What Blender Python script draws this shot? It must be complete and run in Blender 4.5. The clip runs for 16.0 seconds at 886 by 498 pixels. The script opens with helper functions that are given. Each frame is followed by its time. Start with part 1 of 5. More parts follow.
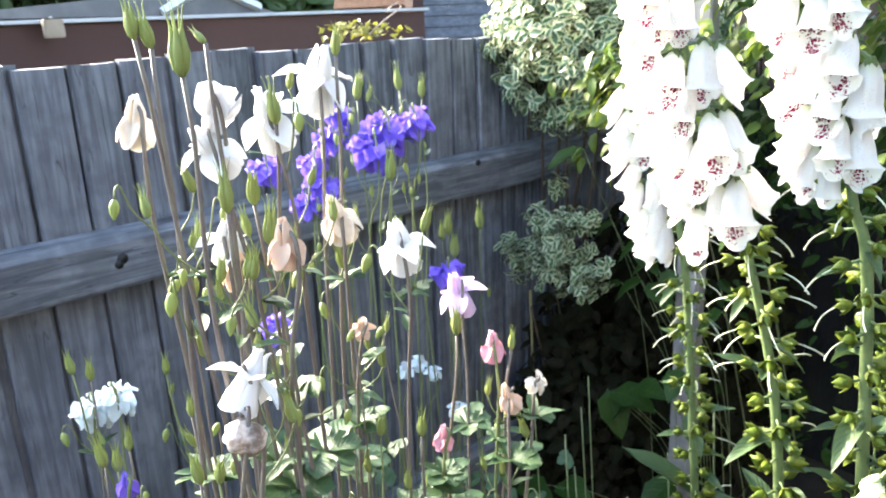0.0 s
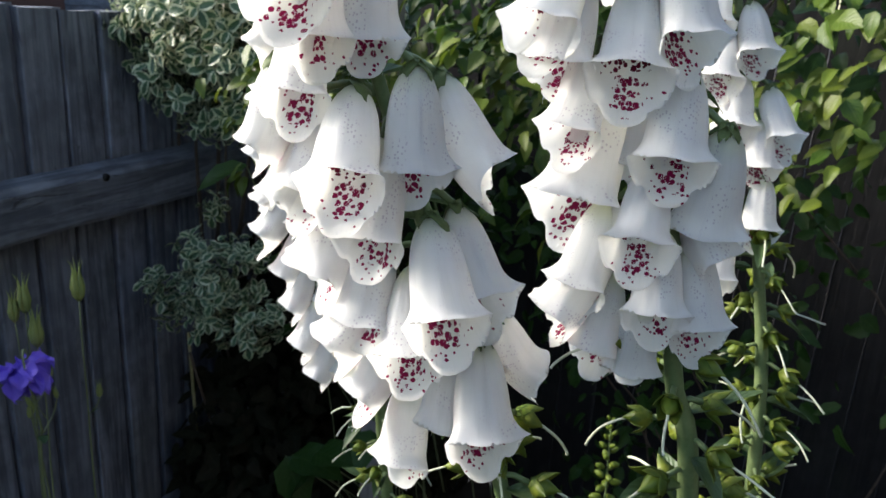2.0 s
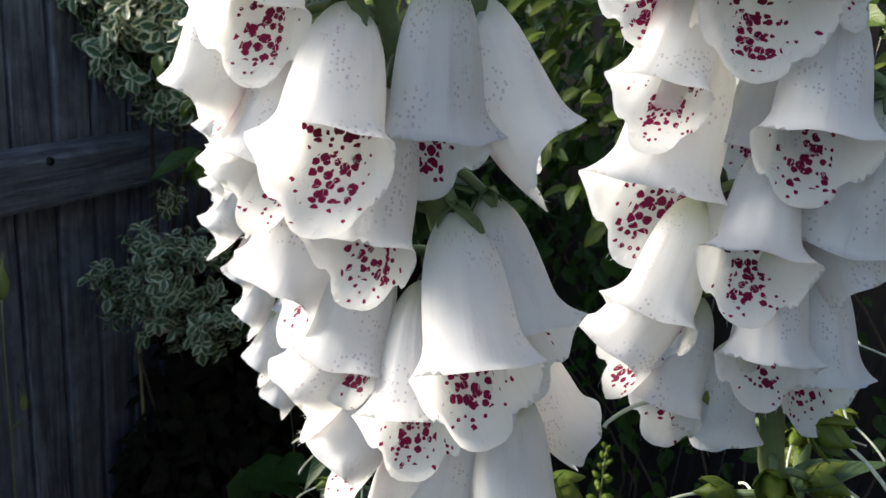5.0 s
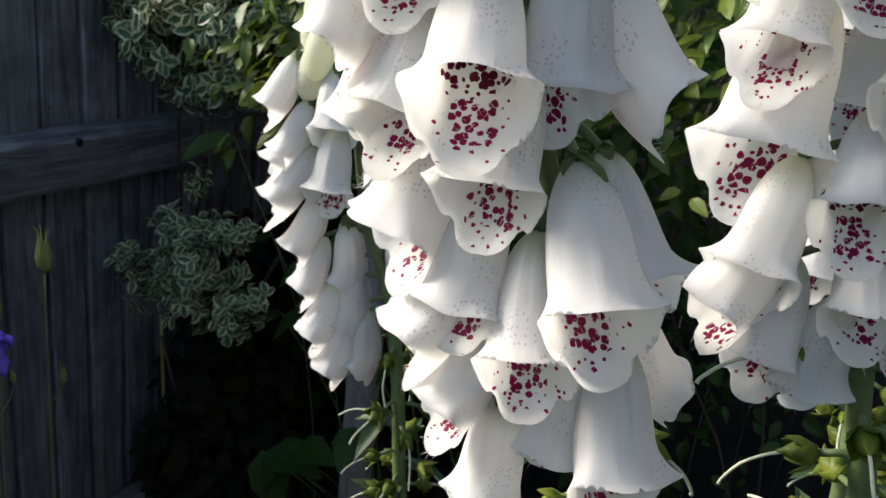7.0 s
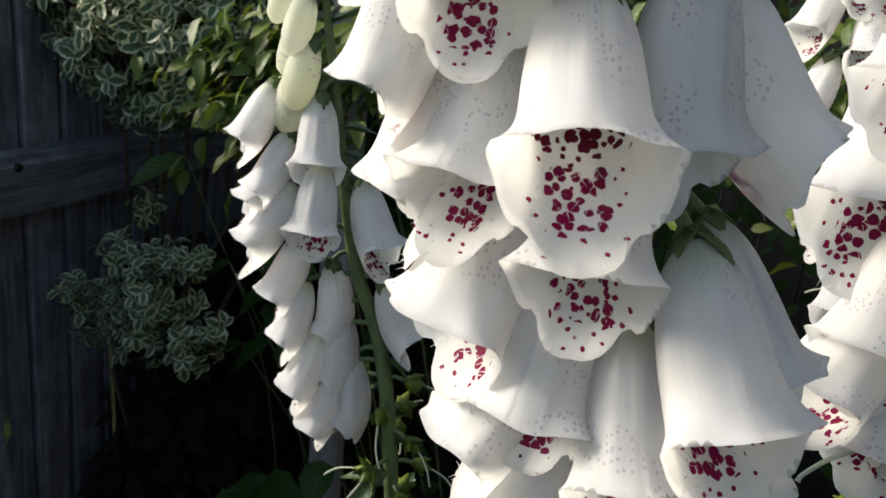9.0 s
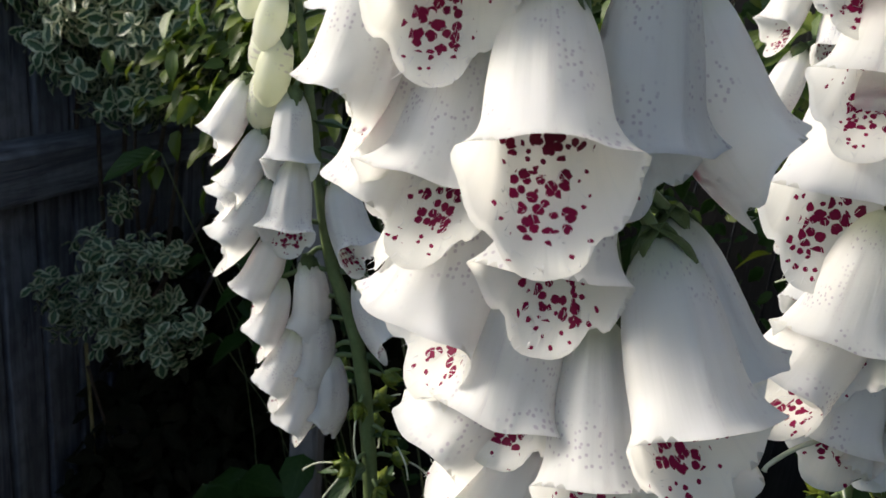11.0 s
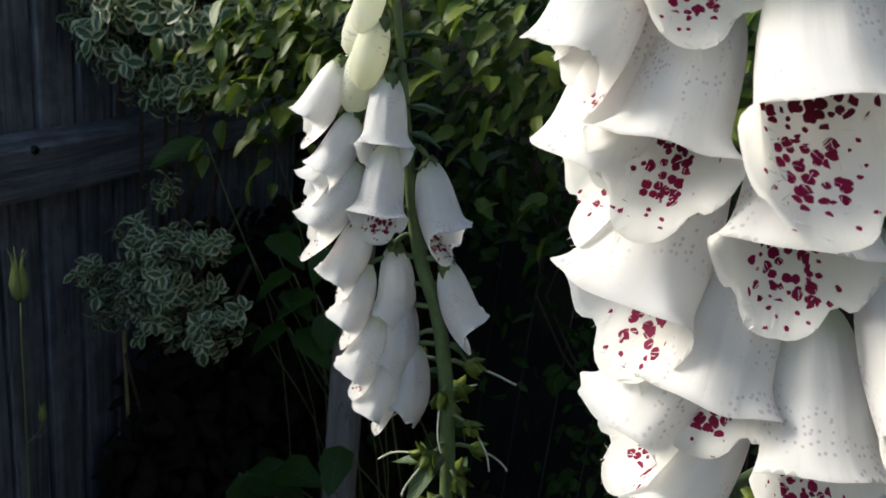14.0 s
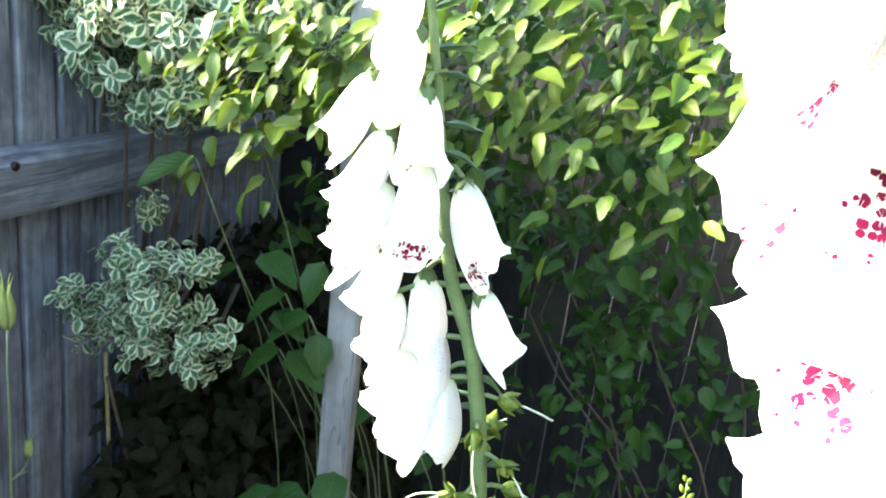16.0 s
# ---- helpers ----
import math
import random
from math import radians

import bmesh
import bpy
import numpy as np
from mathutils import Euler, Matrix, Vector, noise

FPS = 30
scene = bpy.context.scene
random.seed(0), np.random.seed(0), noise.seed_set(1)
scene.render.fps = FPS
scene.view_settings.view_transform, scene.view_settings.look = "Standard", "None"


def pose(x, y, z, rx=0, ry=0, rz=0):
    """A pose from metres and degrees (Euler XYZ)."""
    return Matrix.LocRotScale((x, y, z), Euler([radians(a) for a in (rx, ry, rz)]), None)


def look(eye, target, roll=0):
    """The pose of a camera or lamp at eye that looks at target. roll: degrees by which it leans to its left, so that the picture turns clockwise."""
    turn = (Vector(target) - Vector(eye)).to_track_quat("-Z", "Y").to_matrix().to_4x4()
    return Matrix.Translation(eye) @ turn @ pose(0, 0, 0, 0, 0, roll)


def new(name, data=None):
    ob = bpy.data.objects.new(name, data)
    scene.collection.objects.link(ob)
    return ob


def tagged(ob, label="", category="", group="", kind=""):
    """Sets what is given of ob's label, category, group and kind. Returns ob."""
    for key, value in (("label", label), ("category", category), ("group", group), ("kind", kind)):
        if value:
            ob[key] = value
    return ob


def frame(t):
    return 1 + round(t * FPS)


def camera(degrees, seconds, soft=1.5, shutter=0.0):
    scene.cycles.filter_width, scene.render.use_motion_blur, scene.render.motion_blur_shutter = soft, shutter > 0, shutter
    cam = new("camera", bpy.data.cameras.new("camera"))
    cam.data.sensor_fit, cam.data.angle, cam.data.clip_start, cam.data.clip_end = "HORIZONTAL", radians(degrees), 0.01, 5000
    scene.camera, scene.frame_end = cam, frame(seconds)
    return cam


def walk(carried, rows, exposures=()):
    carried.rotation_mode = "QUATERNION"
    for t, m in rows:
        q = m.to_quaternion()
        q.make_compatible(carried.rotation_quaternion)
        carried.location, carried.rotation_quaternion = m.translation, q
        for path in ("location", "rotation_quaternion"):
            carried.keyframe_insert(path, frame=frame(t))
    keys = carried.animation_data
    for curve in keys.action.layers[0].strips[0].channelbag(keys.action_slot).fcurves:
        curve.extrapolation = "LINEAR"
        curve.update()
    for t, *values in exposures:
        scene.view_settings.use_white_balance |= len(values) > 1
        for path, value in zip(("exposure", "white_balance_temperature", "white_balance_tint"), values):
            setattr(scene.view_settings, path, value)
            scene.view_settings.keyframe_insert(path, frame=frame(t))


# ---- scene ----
cam = camera(60.3, 16.0)
cam.data.dof.use_dof, cam.data.dof.focus_distance, cam.data.dof.aperture_fstop = True, 0.25, 42.0
PATH = [
    (0, (0.0200, -0.0216, 1.6200), (-1.097, 1.024, 1.150), -2.3),
    (0.5, (-0.0112, 0.0736, 1.6344), (-0.990, 1.267, 1.213), -1.1),
    (1, (-0.0952, 0.1864, 1.6456), (-0.926, 1.487, 1.222), -0.0),
    (1.5, (-0.1680, 0.2912, 1.6320), (-0.832, 1.650, 1.108), 1.9),
    (2, (-0.1888, 0.3376, 1.6152), (-0.771, 1.743, 1.121), 3.5),
    (2.5, (-0.2080, 0.3776, 1.5984), (-0.766, 1.794, 1.106), 4.6),
    (3, (-0.2192, 0.3984, 1.5920), (-0.762, 1.822, 1.102), 5.3),
    (3.2, (-0.2208, 0.4056, 1.5904), (-0.751, 1.836, 1.107), 5.6),
    (5.3, (-0.2472, 0.4272, 1.5784), (-0.762, 1.862, 1.090), 6.0),
    (5.5, (-0.2368, 0.4184, 1.5760), (-0.783, 1.841, 1.088), 5.9),
    (6, (-0.2256, 0.4040, 1.5800), (-0.820, 1.810, 1.101), 5.9),
    (6.5, (-0.2360, 0.3992, 1.5824), (-0.826, 1.804, 1.094), 5.5),
    (7, (-0.2720, 0.4048, 1.5680), (-0.798, 1.831, 1.067), 6.9),
    (7.5, (-0.3032, 0.4272, 1.5608), (-0.814, 1.864, 1.076), 7.0),
    (8, (-0.3184, 0.4456, 1.5600), (-0.738, 1.913, 1.076), 7.4),
    (8.5, (-0.3176, 0.4504, 1.5664), (-0.740, 1.918, 1.090), 6.6),
    (9, (-0.3208, 0.4448, 1.5696), (-0.756, 1.912, 1.101), 6.6),
    (11.3, (-0.3184, 0.4448, 1.5728), (-0.706, 1.920, 1.090), 6.4),
    (11.5, (-0.3208, 0.4456, 1.5712), (-0.710, 1.923, 1.097), 6.4),
    (12, (-0.3296, 0.4480, 1.5704), (-0.707, 1.928, 1.093), 6.4),
    (12.5, (-0.3352, 0.4520, 1.5760), (-0.706, 1.936, 1.106), 6.4),
    (13, (-0.3400, 0.4504, 1.5720), (-0.728, 1.926, 1.089), 6.4),
    (13.5, (-0.3536, 0.4424, 1.5664), (-0.769, 1.910, 1.082), 6.6),
    (14, (-0.3648, 0.4360, 1.5600), (-0.786, 1.899, 1.066), 7.0),
    (14.5, (-0.3720, 0.4360, 1.5608), (-0.822, 1.890, 1.065), 6.7),
    (15, (-0.3952, 0.4416, 1.5536), (-0.859, 1.888, 1.051), 6.6),
    (15.5, (-0.4096, 0.4576, 1.5496), (-0.836, 1.921, 1.062), 7.1),
    (16, (-0.4096, 0.4592, 1.5520), (-0.791, 1.944, 1.094), 7.4),
]
walk(cam, [(t, look(eye, target, roll)) for t, eye, target, roll in PATH],
     [(0, 3.9, 7250, 10), (0.6, 3.5, 7200, 10), (1, 2.9, 7050, 10), (1.5, 2.2, 6750, 11), (2, 1.92, 6700, 11), (3.2, 1.82, 6700, 11), (5.5, 1.7, 6800, 12), (9, 1.28, 7050, 11),
      (12.5, 1.23, 6900, 10), (13.6, 1.2, 6900, 9), (14.2, 1.4, 6800, 9), (14.6, 1.95, 6800, 8), (15, 2.85, 6900, 6), (15.5, 4, 7000, 3), (16, 4.3, 7000, 2)])


# ---- sky and sun ----
SUN_DIR = Vector((-0.90, -0.15, 0.41)).normalized()
elevation = math.asin(SUN_DIR.z)
rotation = math.atan2(SUN_DIR.x, SUN_DIR.y)
world = bpy.data.worlds.new("sky")
scene.world = world
world.use_nodes = True
wn = world.node_tree.nodes
sky = wn.new("ShaderNodeTexSky")
sky.sky_type, sky.sun_disc = "NISHITA", False
sky.sun_elevation, sky.sun_rotation = elevation, rotation
wn["Background"].inputs[1].default_value = 0.112
world.node_tree.links.new(sky.outputs[0], wn["Background"].inputs[0])
sun_data = bpy.data.lights.new("sun", "SUN")
sun_data.energy, sun_data.angle, sun_data.color = 2.85, radians(22.0), (1.0, 0.96, 0.90)
sun = new("sun", sun_data)
sun.matrix_world = look((0, 0, 6), Vector((0, 0, 6)) - SUN_DIR)


# ---- materials ----
class Mat:
    """A node material with shortcuts for building it."""

    def __init__(self, name, rough=0.6, metal=0.0, spec=0.4):
        self.m = bpy.data.materials.new(name)
        self.m.use_nodes = True
        self.nt = self.m.node_tree
        self.b = self.nt.nodes["Principled BSDF"]
        self.b.inputs["Roughness"].default_value = rough
        self.b.inputs["Metallic"].default_value = metal
        self.b.inputs["Specular IOR Level"].default_value = spec

    def node(self, kind, **sets):
        n = self.nt.nodes.new("ShaderNode" + kind)
        for k, v in sets.items():
            n.inputs[k].default_value = v
        return n

    def link(self, a, b):
        self.nt.links.new(a, b)

    def math(self, op, a, b=0.0, c=0.0, clamp=False):
        n = self.nt.nodes.new("ShaderNodeMath")
        n.operation, n.use_clamp = op, clamp
        for i, v in enumerate((a, b, c)):
            if isinstance(v, (int, float)):
                n.inputs[i].default_value = v
            else:
                self.link(v, n.inputs[i])
        return n.outputs[0]

    def step(self, v, lo, hi):
        n = self.nt.nodes.new("ShaderNodeMapRange")
        n.interpolation_type = "SMOOTHSTEP"
        self.link(v, n.inputs[0])
        n.inputs[1].default_value, n.inputs[2].default_value = lo, hi
        return n.outputs[0]

    def mix(self, fac, a, b, how="MIX"):
        n = self.nt.nodes.new("ShaderNodeMix")
        n.data_type, n.blend_type = "RGBA", how
        for i, v in ((0, fac), (6, a), (7, b)):
            if isinstance(v, (int, float)):
                n.inputs[i].default_value = v
            elif isinstance(v, tuple):
                n.inputs[i].default_value = (*v, 1)
            else:
                self.link(v, n.inputs[i])
        return n.outputs[2]

    def coords(self, which="Object", scale=(1, 1, 1), shift=False):
        tc = self.nt.nodes.new("ShaderNodeTexCoord")
        mp = self.nt.nodes.new("ShaderNodeMapping")
        mp.inputs["Scale"].default_value = scale
        self.link(tc.outputs[which], mp.inputs[0])
        if shift:
            oi = self.nt.nodes.new("ShaderNodeObjectInfo")
            mul = self.math("MULTIPLY", oi.outputs["Random"], 37.0)
            self.link(mul, mp.inputs["Location"])
        return mp.outputs[0]

    def noise(self, vec, scale, detail=4.0, rough=0.55, distort=0.0):
        n = self.node("TexNoise", Scale=scale, Detail=detail, Roughness=rough, Distortion=distort)
        self.link(vec, n.inputs["Vector"])
        return n.outputs["Fac"]

    def bump(self, height, strength, dist=0.002):
        n = self.node("Bump", Strength=strength, Distance=dist)
        self.link(height, n.inputs["Height"])
        self.link(n.outputs[0], self.b.inputs["Normal"])

    def color(self, c):
        if isinstance(c, tuple):
            self.b.inputs["Base Color"].default_value = (*c, 1)
        else:
            self.link(c, self.b.inputs["Base Color"])

    def translucent(self, fac, c):
        t = self.nt.nodes.new("ShaderNodeBsdfTranslucent")
        if isinstance(c, tuple):
            t.inputs[0].default_value = (*c, 1)
        else:
            self.link(c, t.inputs[0])
        mx = self.nt.nodes.new("ShaderNodeMixShader")
        mx.inputs[0].default_value = fac
        self.link(self.b.outputs[0], mx.inputs[1])
        self.link(t.outputs[0], mx.inputs[2])
        self.link(mx.outputs[0], self.nt.nodes["Material Output"].inputs["Surface"])


def petal_material(name, base, tint, spots=False, trans=0.70):
    """White foxglove corolla; the inner face carries crimson spots on the lower lip."""
    k = Mat(name, 0.52, spec=0.3)
    uv = k.coords("UV")
    sep = k.nt.nodes.new("ShaderNodeSeparateXYZ")
    k.link(uv, sep.inputs[0])
    arc, along = sep.outputs[0], sep.outputs[1]
    streak = k.noise(k.coords("UV", (26, 1.6, 1), True), 1.0, 3.0)
    big = k.noise(k.coords("UV", (2.0, 2.0, 1), True), 1.5, 2.0)
    c = k.mix(k.step(big, 0.35, 0.7), base, tint)
    c = k.mix(k.math("MULTIPLY", k.step(streak, 0.50, 0.75), 0.26), c, (0.80, 0.81, 0.78))
    green = k.math("MULTIPLY", k.math("SUBTRACT", 1.0, k.step(along, 0.0, 0.32)), 0.5)
    c = k.mix(green, c, (0.66, 0.70, 0.42))
    pos = k.coords("UV", (1, 1, 1), True)
    if spots:
        def bump_of(width, power):
            return k.math("POWER", 2.718, k.math("MULTIPLY", k.math("POWER", k.math("ABSOLUTE", k.math("DIVIDE", arc, width)), power), -1.0))

        def band(lo0, lo1, hi0, hi1):
            return k.math("MULTIPLY", k.step(along, lo0, lo1), k.math("SUBTRACT", 1.0, k.step(along, hi0, hi1)))

        throat = k.math("MULTIPLY", bump_of(0.34, 4.0), band(0.22, 0.36, 0.78, 0.90))
        lip = k.math("MULTIPLY", bump_of(0.15, 4.0), band(0.86, 0.94, 1.24, 1.34))
        clump = k.step(k.noise(pos, 5.0, 1.0), 0.22, 0.40)
        dense = k.math("MULTIPLY", k.math("MAXIMUM", throat, lip), clump)
        loose = k.math("MULTIPLY", bump_of(0.25, 3.0), band(0.40, 0.60, 1.36, 1.46))
        wob = k.node("TexNoise", Scale=34.0, Detail=1.0)
        k.link(pos, wob.inputs["Vector"])
        moved = k.nt.nodes.new("ShaderNodeVectorMath")
        moved.operation = "MULTIPLY_ADD"
        k.link(wob.outputs["Color"], moved.inputs[0])
        moved.inputs[1].default_value = (0.020, 0.020, 0.0)
        k.link(pos, moved.inputs[2])
        total = None
        for scale, thr, field, share, jitter in ((14.5, 0.60, dense, 0.97, 0.85), (22.0, 0.40, loose, 0.24, 0.8)):
            v = k.node("TexVoronoi", Scale=scale, Randomness=jitter)
            v.voronoi_dimensions = "2D"
            k.link(moved.outputs[0], v.inputs["Vector"])
            rs = k.nt.nodes.new("ShaderNodeSeparateColor")
            k.link(v.outputs["Color"], rs.inputs[0])
            on = k.math("LESS_THAN", rs.outputs[0], k.math("MULTIPLY", field, share))
            size = k.math("MULTIPLY", k.math("ADD", 0.55, k.math("MULTIPLY", rs.outputs[1], 0.45)), thr)
            dot = k.math("MULTIPLY", on, k.math("SUBTRACT", 1.0, k.step(k.math("SUBTRACT", v.outputs["Distance"], size), -0.05, 0.02)))
            total = dot if total is None else k.math("MAXIMUM", total, dot)
        dark = k.mix(k.step(along, 0.7, 1.15), (0.11, 0.005, 0.018), (0.27, 0.008, 0.065))
        c = k.mix(total, c, dark)
    else:
        v = k.node("TexVoronoi", Scale=27.0, Randomness=1.0)
        v.voronoi_dimensions = "2D"
        k.link(pos, v.inputs["Vector"])
        rs = k.nt.nodes.new("ShaderNodeSeparateColor")
        k.link(v.outputs["Color"], rs.inputs[0])
        patch = k.step(k.noise(pos, 2.4, 1.0), 0.52, 0.64)
        on = k.math("MULTIPLY", k.math("LESS_THAN", rs.outputs[0], 0.5), patch)
        c = k.mix(k.math("MULTIPLY", k.math("MULTIPLY", on, k.math("SUBTRACT", 1.0, k.step(v.outputs["Distance"], 0.16, 0.34))), 0.46), c, (0.42, 0.33, 0.46))
    k.color(c)
    k.bump(k.math("ADD", k.math("MULTIPLY", streak, 0.7), k.math("MULTIPLY", big, 1.5)), 0.36, 0.0014)
    k.translucent(trans, c)
    return k.m


def deep(c, f=0.66):
    return tuple(v * f for v in c)


def green_material(name, base, other, rough=0.5, trans=0.2, scale=120.0, spec=0.35, hair=0.3):
    """Stems, sepals, capsules: soft hairy green with paler patches."""
    base, other = deep(base, 0.8), deep(other, 0.8)
    k = Mat(name, rough, spec=spec)
    g = k.coords("Object", (1, 1, 1), True)
    n1 = k.noise(g, scale, 3.0)
    n2 = k.noise(g, scale * 6, 2.0)
    c = k.mix(k.step(n1, 0.35, 0.68), base, other)
    c = k.mix(k.math("MULTIPLY", n2, hair), c, (0.42, 0.46, 0.26))
    k.color(c)
    k.bump(n2, 0.35, 0.0006)
    if trans:
        k.translucent(trans, c)
    return k.m


def leaf_material(name, base, other, vein, trans=0.3, rough=0.42, island=True, margin=None, bright=0.35, spec=0.4):
    """Leaf blades: veins and, where given, a pale margin follow the blade's own coordinates."""
    base, other, vein = deep(base), deep(other), deep(vein)
    k = Mat(name, rough, spec=spec)
    uv = k.coords("UV")
    sep = k.nt.nodes.new("ShaderNodeSeparateXYZ")
    k.link(uv, sep.inputs[0])
    side = k.math("ABSOLUTE", k.math("SUBTRACT", k.math("MULTIPLY", sep.outputs[0], 2.0), 1.0))
    if island:
        geo = k.nt.nodes.new("ShaderNodeNewGeometry")
        rnd = geo.outputs["Random Per Island"]
    else:
        oi = k.nt.nodes.new("ShaderNodeObjectInfo")
        rnd = oi.outputs["Random"]
    n = k.noise(k.coords("Object"), 60.0, 3.0)
    c = k.mix(rnd, base, other)
    c = k.mix(k.math("MULTIPLY", k.step(n, 0.45, 0.75), bright), c, vein)
    ribs = k.math("SINE", k.math("MULTIPLY", k.math("SUBTRACT", sep.outputs[1], k.math("MULTIPLY", side, 0.35)), 46.0))
    mid = k.math("SUBTRACT", 1.0, k.step(side, 0.02, 0.10))
    lines = k.math("MAXIMUM", mid, k.math("MULTIPLY", k.step(ribs, 0.86, 1.0), 0.5))
    c = k.mix(k.math("MULTIPLY", lines, 0.45), c, vein)
    if margin:
        edge = k.math("ADD", side, k.math("MULTIPLY", k.math("SUBTRACT", k.noise(k.coords("Object"), 170.0, 2.0), 0.5), 0.7))
        tip = k.step(sep.outputs[1], 0.86, 0.97)
        foot = k.math("SUBTRACT", 1.0, k.step(sep.outputs[1], 0.02, 0.10))
        pale = k.math("MAXIMUM", k.math("MAXIMUM", k.step(edge, 0.50, 0.66), tip), foot)
        c = k.mix(pale, c, k.mix(rnd, deep(margin[0], 0.8), deep(margin[1], 0.8)))
    k.color(c)
    k.bump(k.math("ADD", ribs, k.math("MULTIPLY", n, 2.0)), 0.25, 0.001)
    k.translucent(trans, c)
    return k.m


def flower_material(name, base, other, trans=0.35):
    k = Mat(name, 0.5, spec=0.3)
    g = k.coords("Object", (1, 1, 1), True)
    n = k.noise(g, 90.0, 3.0)
    fine = k.noise(k.coords("Object", (1, 1, 0.15), True), 900.0, 2.0)
    c = k.mix(k.step(n, 0.35, 0.7), base, other)
    k.color(c)
    k.bump(fine, 0.3, 0.0006)
    k.translucent(trans, c)
    return k.m


def wood_material(name, pale, dark, knots=True, along="z", green=0.25, wet=0.0):
    """Weathered softwood: long grain, splits, knots, a little algae."""
    pale, dark = deep(pale), deep(dark)
    k = Mat(name, 0.85, spec=0.2)
    sc = {"z": (1, 1, 0.06), "y": (1, 0.06, 1)}[along]
    g = k.coords("Object", sc, True)
    g2 = k.coords("Object", (1, 1, 1), True)
    warp = k.noise(g2, 5.0, 2.0)
    grain = k.noise(g, 55.0, 5.0, 0.6, 0.8)
    bands = k.noise(g, 14.0, 3.0, 0.6, 1.6)
    patch = k.noise(g2, 4.5, 4.0)
    oi = k.nt.nodes.new("ShaderNodeObjectInfo")
    c = k.mix(k.step(grain, 0.34, 0.66), dark, pale)
    c = k.mix(k.math("MULTIPLY", k.step(bands, 0.46, 0.66), 0.35), c, tuple(v * 0.55 for v in dark))
    c = k.mix(k.math("MULTIPLY", k.step(patch, 0.48, 0.72), 0.5), c, tuple(min(1, v * 1.35) for v in pale))
    mottle = k.noise(g2, 17.0, 5.0, 0.6)
    c = k.mix(k.math("MULTIPLY", k.step(mottle, 0.40, 0.66), 0.45), c, tuple(v * 0.62 for v in dark))
    c = k.mix(k.math("MULTIPLY", k.step(k.noise(g2, 2.1, 5.0), 0.52, 0.75), green), c, (0.10, 0.12, 0.07))
    crack = k.math("SUBTRACT", 1.0, k.step(k.math("ABSOLUTE", k.math("SUBTRACT", k.noise(g, 40.0, 2.0, 0.5, 0.4), 0.5)), 0.0, 0.012))
    c = k.mix(k.math("MULTIPLY", crack, 0.45), c, (0.02, 0.02, 0.02))
    if knots:
        v = k.node("TexVoronoi", Scale=5.2, Randomness=1.0)
        k.link(k.coords("Object", {"z": (1, 1, 0.5), "y": (1, 0.5, 1)}[along], True), v.inputs["Vector"])
        hole = k.math("SUBTRACT", 1.0, k.step(v.outputs["Distance"], 0.05, 0.13))
        c = k.mix(k.math("MULTIPLY", hole, 0.8), c, (0.03, 0.028, 0.026))
    c = k.mix(k.math("MULTIPLY", oi.outputs["Random"], 0.35), c, tuple(v * 0.6 for v in pale))
    k.color(c)
    k.bump(k.math("ADD", k.math("ADD", grain, bands), k.math("MULTIPLY", crack, -1.5)), 0.55, 0.003)
    return k.m


def plain_material(name, base, other, scale=8.0, rough=0.7, bump=0.2, metal=0.0):
    base, other = deep(base), deep(other)
    k = Mat(name, rough, metal)
    g = k.coords("Object", (1, 1, 1), True)
    n = k.noise(g, scale, 5.0)
    f = k.noise(g, scale * 9, 3.0)
    c = k.mix(k.step(n, 0.35, 0.7), base, other)
    c = k.mix(k.math("MULTIPLY", f, 0.3), c, tuple(v * 0.6 for v in base))
    k.color(c)
    k.bump(k.math("ADD", n, f), bump, 0.003)
    return k.m


PETAL = petal_material("foxglove_petal", (0.93, 0.93, 0.92), (0.90, 0.90, 0.905))
THROAT = petal_material("foxglove_throat", (0.92, 0.91, 0.86), (0.91, 0.905, 0.88), spots=True)
BUD = petal_material("foxglove_bud", (0.84, 0.85, 0.68), (0.87, 0.88, 0.78))
SEPAL = green_material("sepal_green", (0.06, 0.105, 0.025), (0.12, 0.18, 0.04), trans=0.2, hair=0.2)
CAPSULE_SEPAL = green_material("capsule_sepal", (0.075, 0.13, 0.010), (0.20, 0.235, 0.018), trans=0.3, hair=0.05)
CAPSULE = green_material("capsule_green", (0.12, 0.19, 0.015), (0.20, 0.26, 0.025), trans=0.25, rough=0.4, hair=0.04)
STEM = green_material("stem_green", (0.085, 0.14, 0.045), (0.13, 0.19, 0.065), trans=0.0, scale=60.0, hair=0.18)
STYLE = green_material("style_white", (0.78, 0.80, 0.66), (0.70, 0.74, 0.52), trans=0.2)
BRACT = leaf_material("bract_leaf", (0.07, 0.13, 0.045), (0.10, 0.17, 0.06), (0.16, 0.22, 0.10), island=False)
COL_STEM = green_material("columbine_stem", (0.135, 0.10, 0.108), (0.165, 0.14, 0.12), trans=0.0, scale=40.0, hair=0.1)
COL_GREEN = green_material("columbine_green_stem", (0.09, 0.12, 0.045), (0.13, 0.16, 0.06), trans=0.0, scale=40.0)
POD = green_material("columbine_pod", (0.25, 0.33, 0.06), (0.36, 0.42, 0.14), trans=0.3)
COL_WHITE = flower_material("columbine_white", (0.86, 0.86, 0.86), (0.83, 0.82, 0.84))
COL_CREAM = flower_material("columbine_cream", (0.80, 0.66, 0.54), (0.85, 0.82, 0.74))
COL_PEACH = flower_material("columbine_peach", (0.72, 0.46, 0.33), (0.82, 0.66, 0.52))
COL_PURPLE = flower_material("columbine_purple", (0.18, 0.10, 0.68), (0.32, 0.22, 0.82))
